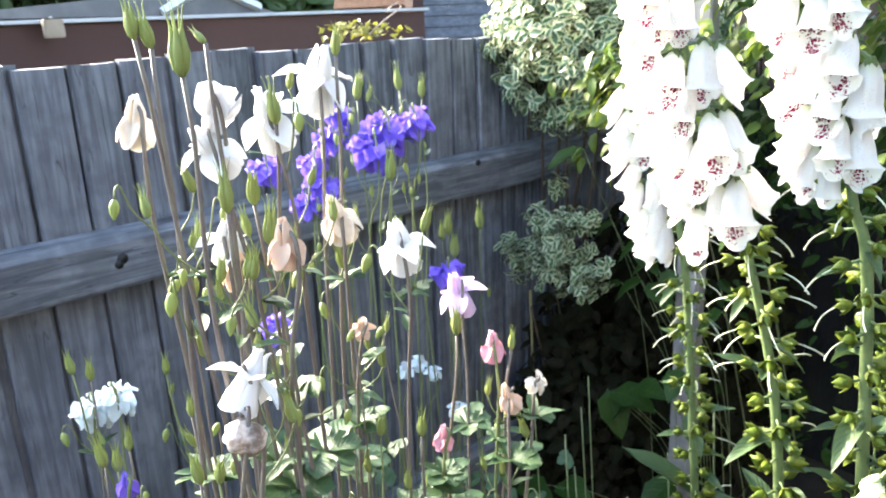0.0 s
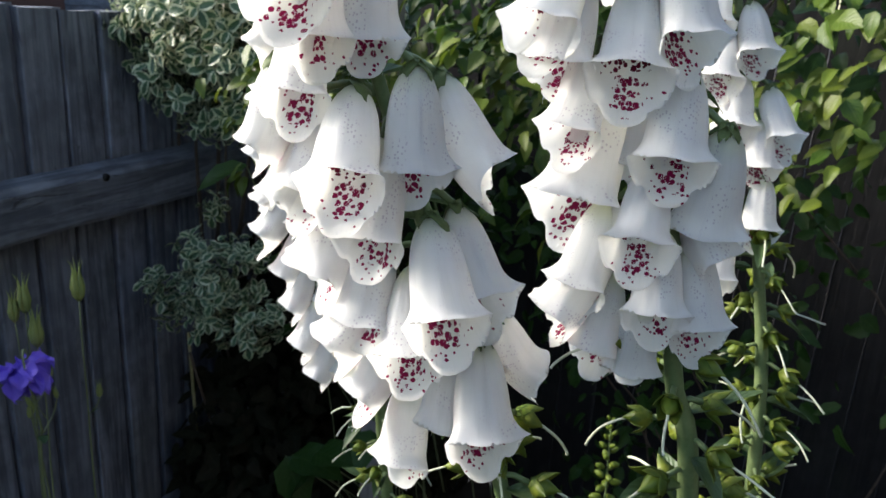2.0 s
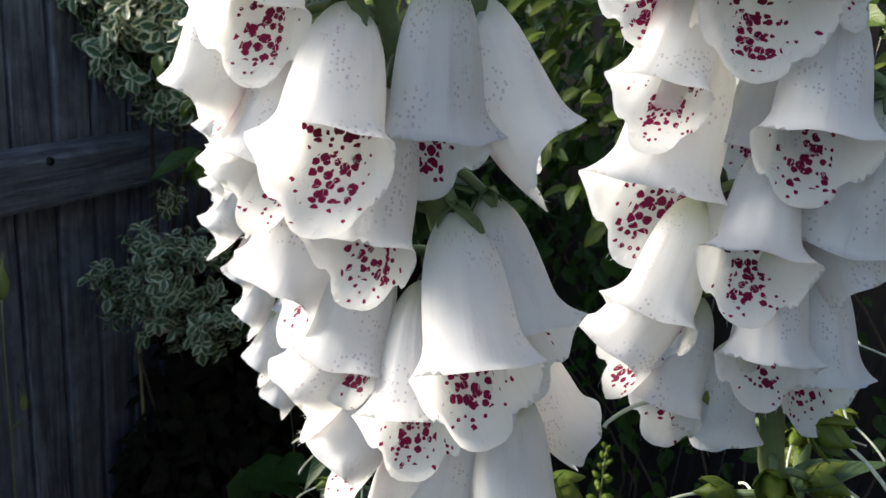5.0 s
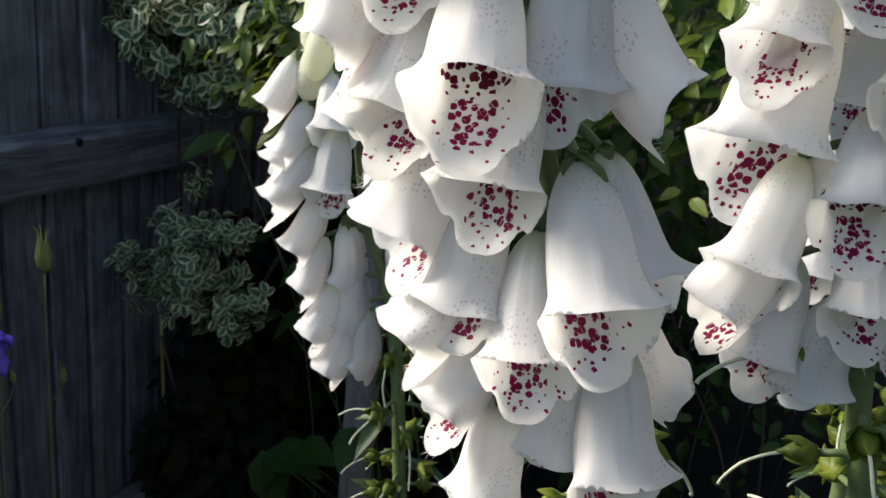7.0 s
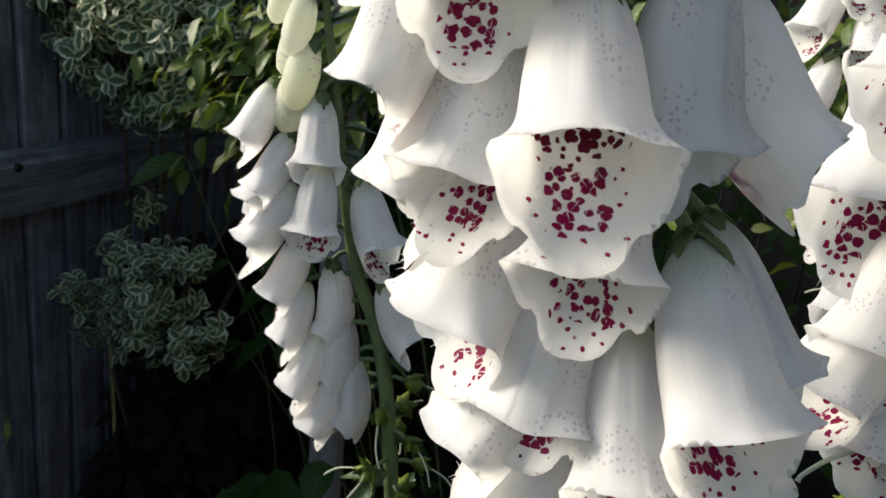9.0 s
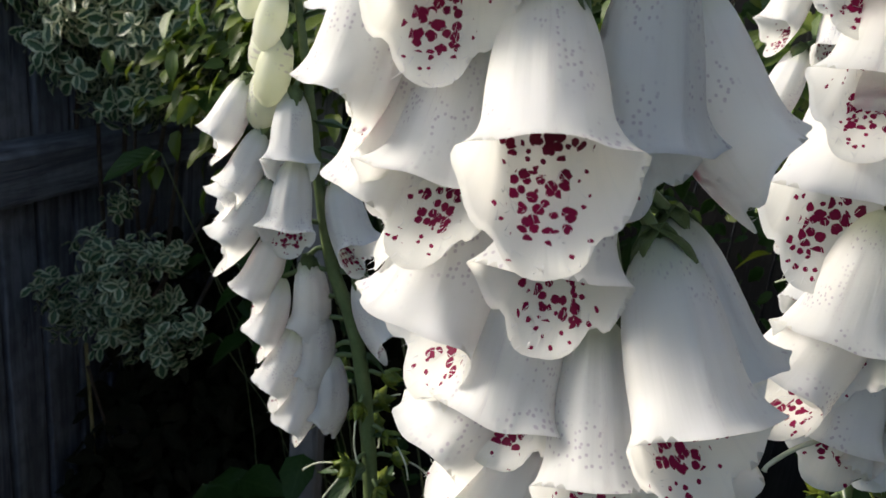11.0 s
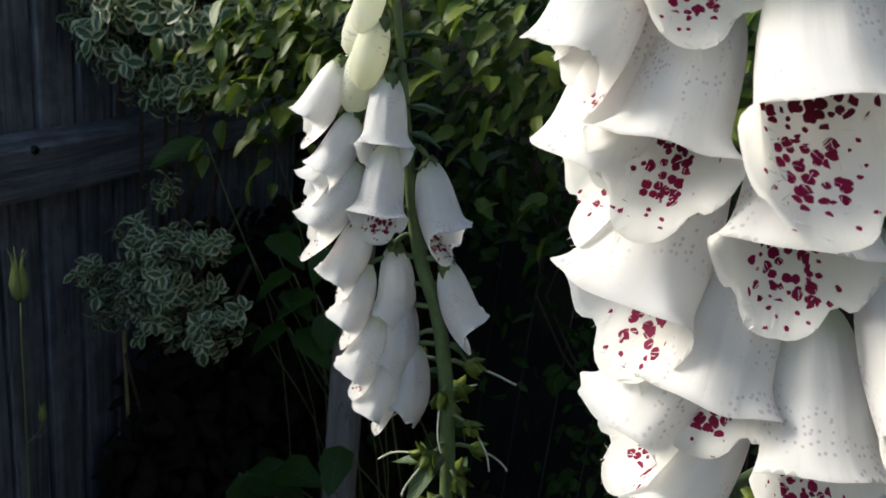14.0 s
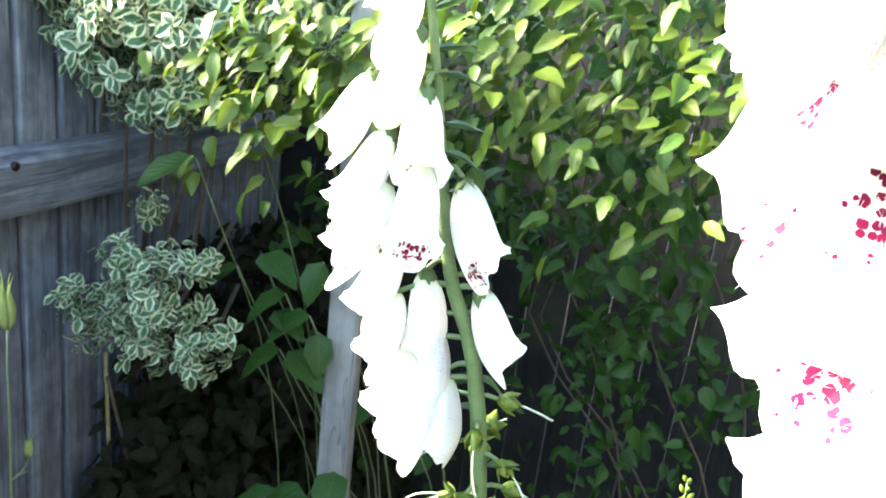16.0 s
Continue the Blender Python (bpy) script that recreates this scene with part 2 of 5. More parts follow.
COL_LILAC = flower_material("columbine_lilac", (0.66, 0.46, 0.70), (0.80, 0.66, 0.84))
COL_PINK = flower_material("columbine_pink", (0.78, 0.34, 0.44), (0.88, 0.54, 0.60))
COL_ICE = flower_material("columbine_pale_blue", (0.66, 0.76, 0.80), (0.80, 0.86, 0.88))
STAMEN = flower_material("stamen_yellow", (0.70, 0.55, 0.12), (0.78, 0.66, 0.25), 0.1)
HUSK = flower_material("papery_husk", (0.20, 0.15, 0.12), (0.72, 0.68, 0.66), 0.45)
STRAW = flower_material("straw_stem", (0.30, 0.25, 0.10), (0.42, 0.36, 0.18), 0.1)
DRY = flower_material("withered_brown", (0.30, 0.24, 0.20), (0.52, 0.47, 0.44), 0.3)
COL_LEAF = leaf_material("columbine_leaf", (0.05, 0.115, 0.045), (0.085, 0.16, 0.06), (0.15, 0.24, 0.10))
EUONYMUS = leaf_material("variegated_leaf", (0.04, 0.105, 0.04), (0.085, 0.17, 0.07), (0.14, 0.23, 0.11), trans=0.2, rough=0.35,
                         margin=((0.44, 0.50, 0.28), (0.68, 0.70, 0.46)), bright=0.2)
# Near-black base: the deep shade is put into the leaf colour.
SHADE_IVY = leaf_material("ivy_leaf_painted_shade", (0.016, 0.020, 0.010), (0.030, 0.026, 0.016), (0.05, 0.05, 0.03), trans=0.05, rough=0.85, spec=0.06)
CLIMBER = leaf_material("climber_leaf", (0.026, 0.072, 0.014), (0.05, 0.115, 0.02), (0.08, 0.15, 0.035), trans=0.25, spec=0.2)
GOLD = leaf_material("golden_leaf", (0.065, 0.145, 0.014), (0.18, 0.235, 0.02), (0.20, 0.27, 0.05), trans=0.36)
WALL = plain_material("unseen_dark_wall", (0.11, 0.11, 0.114), (0.14, 0.137, 0.135), 3.0, 0.9)
YELLOW = leaf_material("yellow_leaf", (0.20, 0.21, 0.02), (0.32, 0.31, 0.04), (0.38, 0.37, 0.08), trans=0.4)
BARK = plain_material("vine_bark", (0.10, 0.07, 0.05), (0.16, 0.12, 0.08), 60.0, 0.85)
FENCE = wood_material("weathered_board", (0.34, 0.362, 0.415), (0.128, 0.140, 0.168))
RAIL = wood_material("weathered_rail", (0.34, 0.36, 0.40), (0.135, 0.146, 0.17), along="y")
POST = wood_material("weathered_post", (0.50, 0.48, 0.46), (0.34, 0.33, 0.33), knots=False, green=0.1)
GREY_CLAD = wood_material("blue_grey_cladding", (0.20, 0.22, 0.27), (0.12, 0.135, 0.17), along="y", green=0.0)
ORANGE_CLAD = wood_material("orange_brown_cladding", (0.13, 0.058, 0.034), (0.08, 0.034, 0.02), along="y", green=0.0)
BROWN = plain_material("dark_red_brown_paint", (0.060, 0.022, 0.017), (0.085, 0.034, 0.026), 1.5, 0.75)
# Back boards near black: the gloom behind the climbers is in their colour.
BACK_SHADE = wood_material("back_board_painted_shade", (0.030, 0.029, 0.030), (0.018, 0.018, 0.019))
EDGE = plain_material("grey_drip_edge", (0.50, 0.52, 0.55), (0.60, 0.62, 0.64), 6.0, 0.5)
FELT = plain_material("grey_roof_felt", (0.17, 0.165, 0.17), (0.24, 0.23, 0.23), 3.0, 0.9)
WHITE_PAINT = plain_material("white_paint", (0.78, 0.78, 0.78), (0.70, 0.71, 0.72), 5.0, 0.5, 0.05)
PALE_WOOD = plain_material("pale_wood", (0.34, 0.27, 0.20), (0.42, 0.34, 0.26), 20.0, 0.7)
SOIL = plain_material("garden_soil", (0.035, 0.026, 0.02), (0.06, 0.045, 0.033), 14.0, 0.95, 0.8)
METAL = plain_material("galvanised_metal", (0.35, 0.35, 0.36), (0.45, 0.45, 0.46), 40.0, 0.4, 0.1, 1.0)
BLACK = plain_material("black_cable", (0.015, 0.015, 0.016), (0.03, 0.03, 0.03), 30.0, 0.5)
TREE = leaf_material("tree_leaf", (0.035, 0.075, 0.02), (0.075, 0.12, 0.035), (0.10, 0.16, 0.05), trans=0.3)


# ---- mesh helpers ----
def mesh_of(name, verts, faces, mats, smooth=True, uvs=None, index=None):
    me = bpy.data.meshes.new(name)
    me.from_pydata([tuple(v) for v in verts], [], [tuple(f) for f in faces])
    for m in mats if isinstance(mats, (list, tuple)) else [mats]:
        me.materials.append(m)
    if smooth:
        me.polygons.foreach_set("use_smooth", [True] * len(me.polygons))
    if index is not None:
        me.polygons.foreach_set("material_index", index)
    if uvs is not None:
        layer = me.uv_layers.new(name="UVMap")
        loops = np.empty(len(me.loops), dtype=np.int32)
        me.loops.foreach_get("vertex_index", loops)
        layer.data.foreach_set("uv", np.asarray(uvs, dtype=np.float32)[loops].ravel())
    me.update()
    return me


def thing(name, at, label, category, group="", kind=""):
    ob = new(name)
    ob.location = at
    ob.empty_display_size = 0.02
    return tagged(ob, label, category, group, kind)


def part(name, me, parent, m=None, label="", kind=""):
    """A mesh object under parent; m is its pose in the parent's own frame."""
    ob = new(name, me)
    ob.parent = parent
    if m is not None:
        ob.matrix_basis = m
    return tagged(ob, label, kind=kind)


def tube(points, radii, sides=8, caps=True):
    """Vertices and faces of a round tube along points."""
    pts = [Vector(p) for p in points]
    verts, faces = [], []
    ref = Vector((0.31, 0.87, 0.38))
    for i, p in enumerate(pts):
        d = (pts[min(i + 1, len(pts) - 1)] - pts[max(i - 1, 0)]).normalized()
        a = d.cross(ref).normalized()
        b = d.cross(a)
        r = radii[i] if isinstance(radii, (list, tuple)) else radii
        for k in range(sides):
            t = 2 * math.pi * k / sides
            verts.append(p + a * (r * math.cos(t)) + b * (r * math.sin(t)))
    for i in range(len(pts) - 1):
        for k in range(sides):
            n = (k + 1) % sides
            faces.append((i * sides + k, i * sides + n, (i + 1) * sides + n, (i + 1) * sides + k))
    if caps:
        faces.append(tuple(range(sides - 1, -1, -1)))
        faces.append(tuple(len(verts) - sides + k for k in range(sides)))
    return verts, faces


def spline(points, n):
    """n + 1 points of a smooth curve through points."""
    p = [Vector(q) for q in points]
    p = [2 * p[0] - p[1], *p, 2 * p[-1] - p[-2]]
    out = []
    for i in range(n + 1):
        u = i / n * (len(p) - 3)
        k = min(int(u), len(p) - 4)
        t = u - k
        a, b, c, d = p[k:k + 4]
        out.append(0.5 * (2 * b + (c - a) * t + (2 * a - 5 * b + 4 * c - d) * t * t + (3 * b - a - 3 * c + d) * t ** 3))
    return out


def box_mesh(name, lo, hi, mat, bevel=0.0):
    bm = bmesh.new()
    bmesh.ops.create_cube(bm, size=1)
    size = Vector(hi) - Vector(lo)
    mid = (Vector(hi) + Vector(lo)) / 2
    for v in bm.verts:
        v.co = Vector((v.co.x * size.x, v.co.y * size.y, v.co.z * size.z)) + mid
    if bevel:
        bmesh.ops.bevel(bm, geom=bm.edges[:], offset=bevel, segments=2, affect="EDGES")
    me = bpy.data.meshes.new(name)
    bm.to_mesh(me)
    bm.free()
    me.materials.append(mat)
    return me


def blade(length=1.0, width=0.5, fold=0.12, droop=0.15, shape=0.42, rows=7, wave=0.0, teeth=0.0):
    """A leaf blade along +Y with its face to +Z: vertices, faces and blade coordinates."""
    verts, faces, uvs = [], [], []
    cols = (-1.0, -0.5, 0.0, 0.5, 1.0)
    for i in range(rows + 1):
        t = i / rows
        w = width * 0.5 * (math.sin(math.pi * t ** (math.log(0.5) / math.log(shape))) ** 0.85 if 0 < t < 1 else 0.02)
        w *= 1 + (teeth if i % 2 else -teeth)
        for s in cols:
            verts.append((s * w, t * length, abs(s) * w * fold * 4 - droop * length * t * t + wave * math.sin(t * 9 + s * 2) * abs(s)))
            uvs.append((s * 0.5 + 0.5, t))
    for i in range(rows):
        for k in range(4):
            a = i * 5 + k
            faces.append((a, a + 1, a + 6, a + 5))
    return np.array(verts), faces, uvs


def scatter(name, templates, poses, mats, index_of=None):
    """One mesh of many leaf blades. poses: 4x4 matrices; templates: blades used in turn."""
    V, F, U, I = [], [], [], []
    base = 0
    for n, m in enumerate(poses):
        v, f, u = templates[n % len(templates)]
        a = np.array(m)
        V.append(v @ a[:3, :3].T + a[:3, 3])
        F.extend([tuple(base + q for q in face) for face in f])
        U.extend(u)
        if index_of is not None:
            I.extend([index_of[n]] * len(f))
        base += len(v)
    return mesh_of(name, np.vstack(V), F, mats, True, U, I if index_of is not None else None)


def facing(at, normal, spin, size):
    """A pose for a blade: its face to normal, turned by spin degrees, at its foot."""
    q = Vector(normal).to_track_quat("Z", "Y")
    return Matrix.Translation(at) @ q.to_matrix().to_4x4() @ Matrix.Rotation(radians(spin), 4, "Z") @ Matrix.Scale(size, 4)


rng = random.Random(7)

# ---- the ground ----
def build_ground():
    n = 60
    verts, faces = [], []
    xs = [math.copysign(abs(i / 30 - 1) ** 4 * 1500, i - 30) if i != 30 else 0 for i in range(n + 1)]
    for y in xs:
        for x in xs:
            near = abs(x) < 6 and abs(y) < 6
            verts.append((x, y, 0.02 * noise.noise((x * 3, y * 3, 0)) if near else -0.02))
    for j in range(n):
        for i in range(n):
            a = j * (n + 1) + i
            faces.append((a, a + 1, a + n + 2, a + n + 1))
    tagged(new("ground", mesh_of("ground", verts, faces, SOIL)), "dark bare garden soil under the planting", "ground", kind="structure")


build_ground()

# ---- the boarded fence along x = FX, face towards +x ----
FX, FTOP, PITCH = -1.549, 1.561, 0.1018


def board_mesh(seed):
    """A feather-edge board: thick on one edge, thin on the other, with a rough sawn top."""
    r = random.Random(seed)
    rows = 9
    verts, faces = [], []
    edge = 0.0935
    for i in range(rows + 1):
        z = i / rows * FTOP
        dx = 0.0015 * math.sin(i * 1.7 + seed)
        w = edge + 0.0012 * math.sin(i * 0.9 + seed * 2)
        top = i == rows
        for y, x in ((0, -0.012), (0.0008, 0.010 + dx), (0.003, 0.0125 + dx), (w * 0.5, 0.0095 + dx), (w - 0.0025, 0.0075 + dx), (w, 0.005), (w + 0.001, -0.008), (0.118, -0.009), (0.118, -0.012)):
            verts.append((x, y, z + (r.uniform(-0.002, 0.002) if top else 0)))
    c = 9
    for i in range(rows):
        for k in range(c):
            n = (k + 1) % c
            faces.append((i * c + k, i * c + n, (i + 1) * c + n, (i + 1) * c + k))
    faces.append(tuple(range(c - 1, -1, -1)))
    faces.append(tuple(rows * c + k for k in range(c)))
    return mesh_of("board", verts, faces, FENCE, False)


def build_fence():
    fence = thing("boarded_fence", (FX, 0, 0), "weathered grey feather-edge board fence with a heavy rail", "fence")
    kinds = [board_mesh(s) for s in range(5)]
    first = 0.475 * 0.8 - 20 * PITCH
    for i in range(58):
        y = first + i * PITCH
        m = pose(rng.uniform(0, 0.003), y, rng.uniform(-0.010, 0.006), 0, 0, 0) @ pose(0, 0, 0, rng.uniform(-0.25, 0.25), rng.uniform(-0.15, 0.15), 0)
        part("board", kinds[i % 5], fence, m)
    for z, name in ((1.172, "rail"), (0.22, "rail")):
        verts, faces = [], []
        rows = 40
        for i in range(rows + 1):
            y = -1.7 + 5.5 * i / rows
            j = 0.003 * math.sin(i * 0.9) + 0.002 * math.sin(i * 2.3)
            for x, dz in ((0.016, -0.062), (0.060, -0.058 + j), (0.064, -0.050 + j), (0.064, 0.038 + j), (0.052, 0.052 + j), (0.016, 0.062)):
                verts.append((x, y, z + dz))
        for i in range(rows):
            for k in range(6):
                n = (k + 1) % 6
                faces.append((i * 6 + k, (i + 1) * 6 + k, (i + 1) * 6 + n, i * 6 + n))
        faces.append(tuple(range(6)))
        faces.append(tuple(rows * 6 + 5 - k for k in range(6)))
        part(name, mesh_of("rail", verts, faces, RAIL, False), fence)
    bolt = tube([(0.062, 0, 0), (0.0665, 0, 0)], 0.009, 10)
    bolt_me = mesh_of("bolt_head", *bolt, BLACK)
    for y in (1.538, 0.50, -0.5):
        part("bolt_head", bolt_me, fence, pose(0, y, 1.168 + 0.042 * (y > 1)))
    knot = mesh_of("rail_knot", *tube([(0.0600, 0, 0), (0.0655, 0, 0)], [0.012, 0.011], 14), DRY)
    knot.materials[0] = BLACK
    part("rail_knot", knot, fence, pose(0, 0.509, 1.178), "dark knot in the rail")


build_fence()


# ---- things beyond the fence ----
def clad_wall(parent, origin, along, length, z0, z1, pitch, mat, name="board"):
    """Horizontal lapped boards from origin along a flat direction."""
    a = Vector(along).normalized()
    out = a.cross(Vector((0, 0, 1)))
    k = int((z1 - z0) / pitch)
    p = [(0.0, 0.0), (0.024, 0.004), (0.010, pitch + 0.01), (0.0, pitch + 0.01)]
    verts = [a * s + out * x + Vector((0, 0, z)) for s in (0, length) for x, z in p]
    faces = [(0, 1, 5, 4), (1, 2, 6, 5), (2, 3, 7, 6), (3, 0, 4, 7), (3, 2, 1, 0), (4, 5, 6, 7)]
    me = mesh_of(name, verts, faces, mat, False)
    for i in range(k):
        part(name, me, parent, Matrix.Translation(Vector(origin) + Vector((0, 0, z0 + i * pitch))))


def build_beyond():
    low = thing("outbuilding", (-4.05, 3.70, 0), "dark red-brown painted outbuilding wall with a pale roof edge", "outbuilding")
    part("wall", box_mesh("wall", (-2.5, -9.0, 0), (0, 0, 1.645), BROWN), low)
    part("roof", box_mesh("roof", (-2.55, -9.0, 1.648), (0.01, 0.01, 1.668), FELT), low)
    part("roof_edge", box_mesh("roof_edge", (0.012, -9.0, 1.652), (0.035, 0.02, 1.670), EDGE, 0.003), low, None, "pale grey drip edge")
    tag = thing("hanging_block", (-3.99, 1.245, 1.585), "small pale wooden block fixed to the brown wall", "block")
    part("block", box_mesh("block", (0, -0.045, 0), (0.05, 0.045, 0.085), PALE_WOOD, 0.006), tag)
    part("hook", mesh_of("hook", *tube([(0.02, 0, 0.08), (0.02, 0, 0.10)], 0.006, 6), METAL), tag)

    shed = thing("garden_shed", (-4.66, 4.19, 0), "timber shed with blue-grey and orange-brown lapped boards", "shed")
    part("shed_wall", box_mesh("shed_wall", (-1.05, 0.02, 0), (-0.03, 3.0, 2.6), GREY_CLAD), shed)
    clad_wall(shed, (-0.01, 0.02, 0), (0.45, 1, 0), 3.0, 1.1, 2.6, 0.085, GREY_CLAD)
    clad_wall(shed, (-1.05, -0.02, 0), (1, 0.02, 0), 1.02, 1.3, 2.6, 0.10, ORANGE_CLAD)
    part("corner_post", box_mesh("corner_post", (-0.075, -0.07, 0), (0.03, 0.04, 2.6), BROWN, 0.006), shed, None, "dark red-brown corner trim")

    house = thing("far_house", (-10.9, 5.2, 0), "far low house with a grey roof and white bargeboard", "house")
    part("wall", box_mesh("wall", (-4, -3.5, 0), (0, 1.4, 1.75), GREY_CLAD), house)
    roof = mesh_of("roof", [(0.15, -3.6, 1.78), (0.15, 0.35, 2.12), (0.15, 1.5, 1.75), (-4, -3.6, 1.78), (-4, 0.35, 2.12), (-4, 1.5, 1.75)],
                   [(0, 1, 4, 3), (1, 2, 5, 4), (0, 2, 1), (3, 4, 5), (0, 3, 5, 2)], FELT, False)
    part("roof", roof, house)
    for pts in (((0.2, -0.35, 1.80), (0.2, 0.38, 2.17)), ((0.2, 0.38, 2.17), (0.2, 1.2, 1.83))):
        part("bargeboard", mesh_of("bargeboard", *tube(pts, 0.07, 4), WHITE_PAINT, False), house)
    part("chimney", box_mesh("chimney", (-0.3, 0.25, 1.5), (0.1, 0.6, 2.3), BROWN), house)


build_beyond()


def build_far_trees():
    tmpl = [blade(1, 0.6, 0.1, 0.2, 0.42, 4), blade(1, 0.7, 0.15, 0.3, 0.4, 4)]
    for x, y, h, w in ((-16, 2.5, 5.0, 3.2), (-17, 7.0, 5.8, 3.4), (-15, 11.0, 5.2, 3.2), (-13, 15, 5.5, 3.5), (-18, -3, 5.4, 3.5), (-19, 4.8, 5.6, 3.2), (-18, 9.2, 5.6, 3.2), (-6.5, 9.5, 4.2, 2.2), (-2.0, 9.5, 4.6, 2.6), (3.0, 8.5, 4.4, 2.6)):
        tree = thing("broadleaf_tree", (x, y, 0), "leafy green tree far behind the sheds", "tree", "far trees")
        part("trunk", mesh_of("trunk", *tube([(0, 0, 0), (0.1, 0, h * 0.4), (0.0, 0.1, h * 0.75)], [0.2, 0.14, 0.06]), BARK), tree)
        poses = []
        for _ in range(2600 if x < -10 else 900):
            u = Vector((rng.gauss(0, 1), rng.gauss(0, 1), rng.gauss(0, 1))).normalized()
            lump = 0.75 + 0.35 * noise.noise(u * 2.3 + Vector((x, y, 0)))
            lump *= rng.uniform(0.7, 1.0)
            p = Vector((u.x * w * lump, u.y * w * lump, h * 0.52 + u.z * h * 0.48 * lump))
            poses.append(facing(p, u + Vector((0, 0, 0.5)), rng.uniform(0, 360), rng.uniform(0.25, 0.5)))
        part("crown", scatter("crown", tmpl, poses, TREE), tree, kind="stuff")


build_far_trees()


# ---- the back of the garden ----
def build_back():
    back = thing("back_fence", (0, 2.62, 0), "timber fence behind the climbers, its boards coloured near black for shade", "fence", kind="structure")
    me = box_mesh("board", (0, 0, 0), (0.118, 0.018, 1.72), BACK_SHADE, 0.003)
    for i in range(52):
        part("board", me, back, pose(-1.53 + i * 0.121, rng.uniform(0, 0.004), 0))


build_back()


def build_walls():
    """Unseen plain walls, added behind and beside the walk to close off sky light."""
    for name, lo, hi, mat, look_of in (("wall_east", (2.7, -3.4, 0), (2.95, 3.2, 4.6), WALL, "dark"), ("wall_south", (-1.4, -3.6, 0), (2.7, -3.4, 1.9), WALL, "dark")):
        ob = new(name, box_mesh(name, lo, hi, mat))
        tagged(ob, "plain " + look_of + " unseen wall added to cut the sky light on the garden", "wall", kind="structure")


build_walls()

POST_AT = (-0.889, 1.713, 0)


def build_post():
    post = thing("wooden_post", POST_AT, "square weathered timber post with a wire hook", "post")
    part("shaft", box_mesh("shaft", (-0.029, -0.029, 0), (0.029, 0.029, 2.05), POST, 0.004), post, pose(0, 0, 0, 0, -0.6, 8))
    ring = [(0.045 + 0.013 * math.cos(a), -0.02, 1.665 + 0.013 * math.sin(a)) for a in [i * math.pi / 6 for i in range(11)]]
    part("hook", mesh_of("hook", *tube([(-0.02, -0.02, 1.665), (0.03, -0.02, 1.665), *ring], 0.0025, 6), METAL), post, None, "grey wire eye")
    wire = spline([(0.05, -0.02, 1.66), (0.16, -0.06, 1.672), (0.34, -0.02, 1.69), (0.75, 0.1, 1.72), (1.5, 0.3, 1.70)], 24)
    part("wire", mesh_of("wire", *tube(wire, 0.003, 6), BLACK), post, None, "thin dark training wire")


build_post()


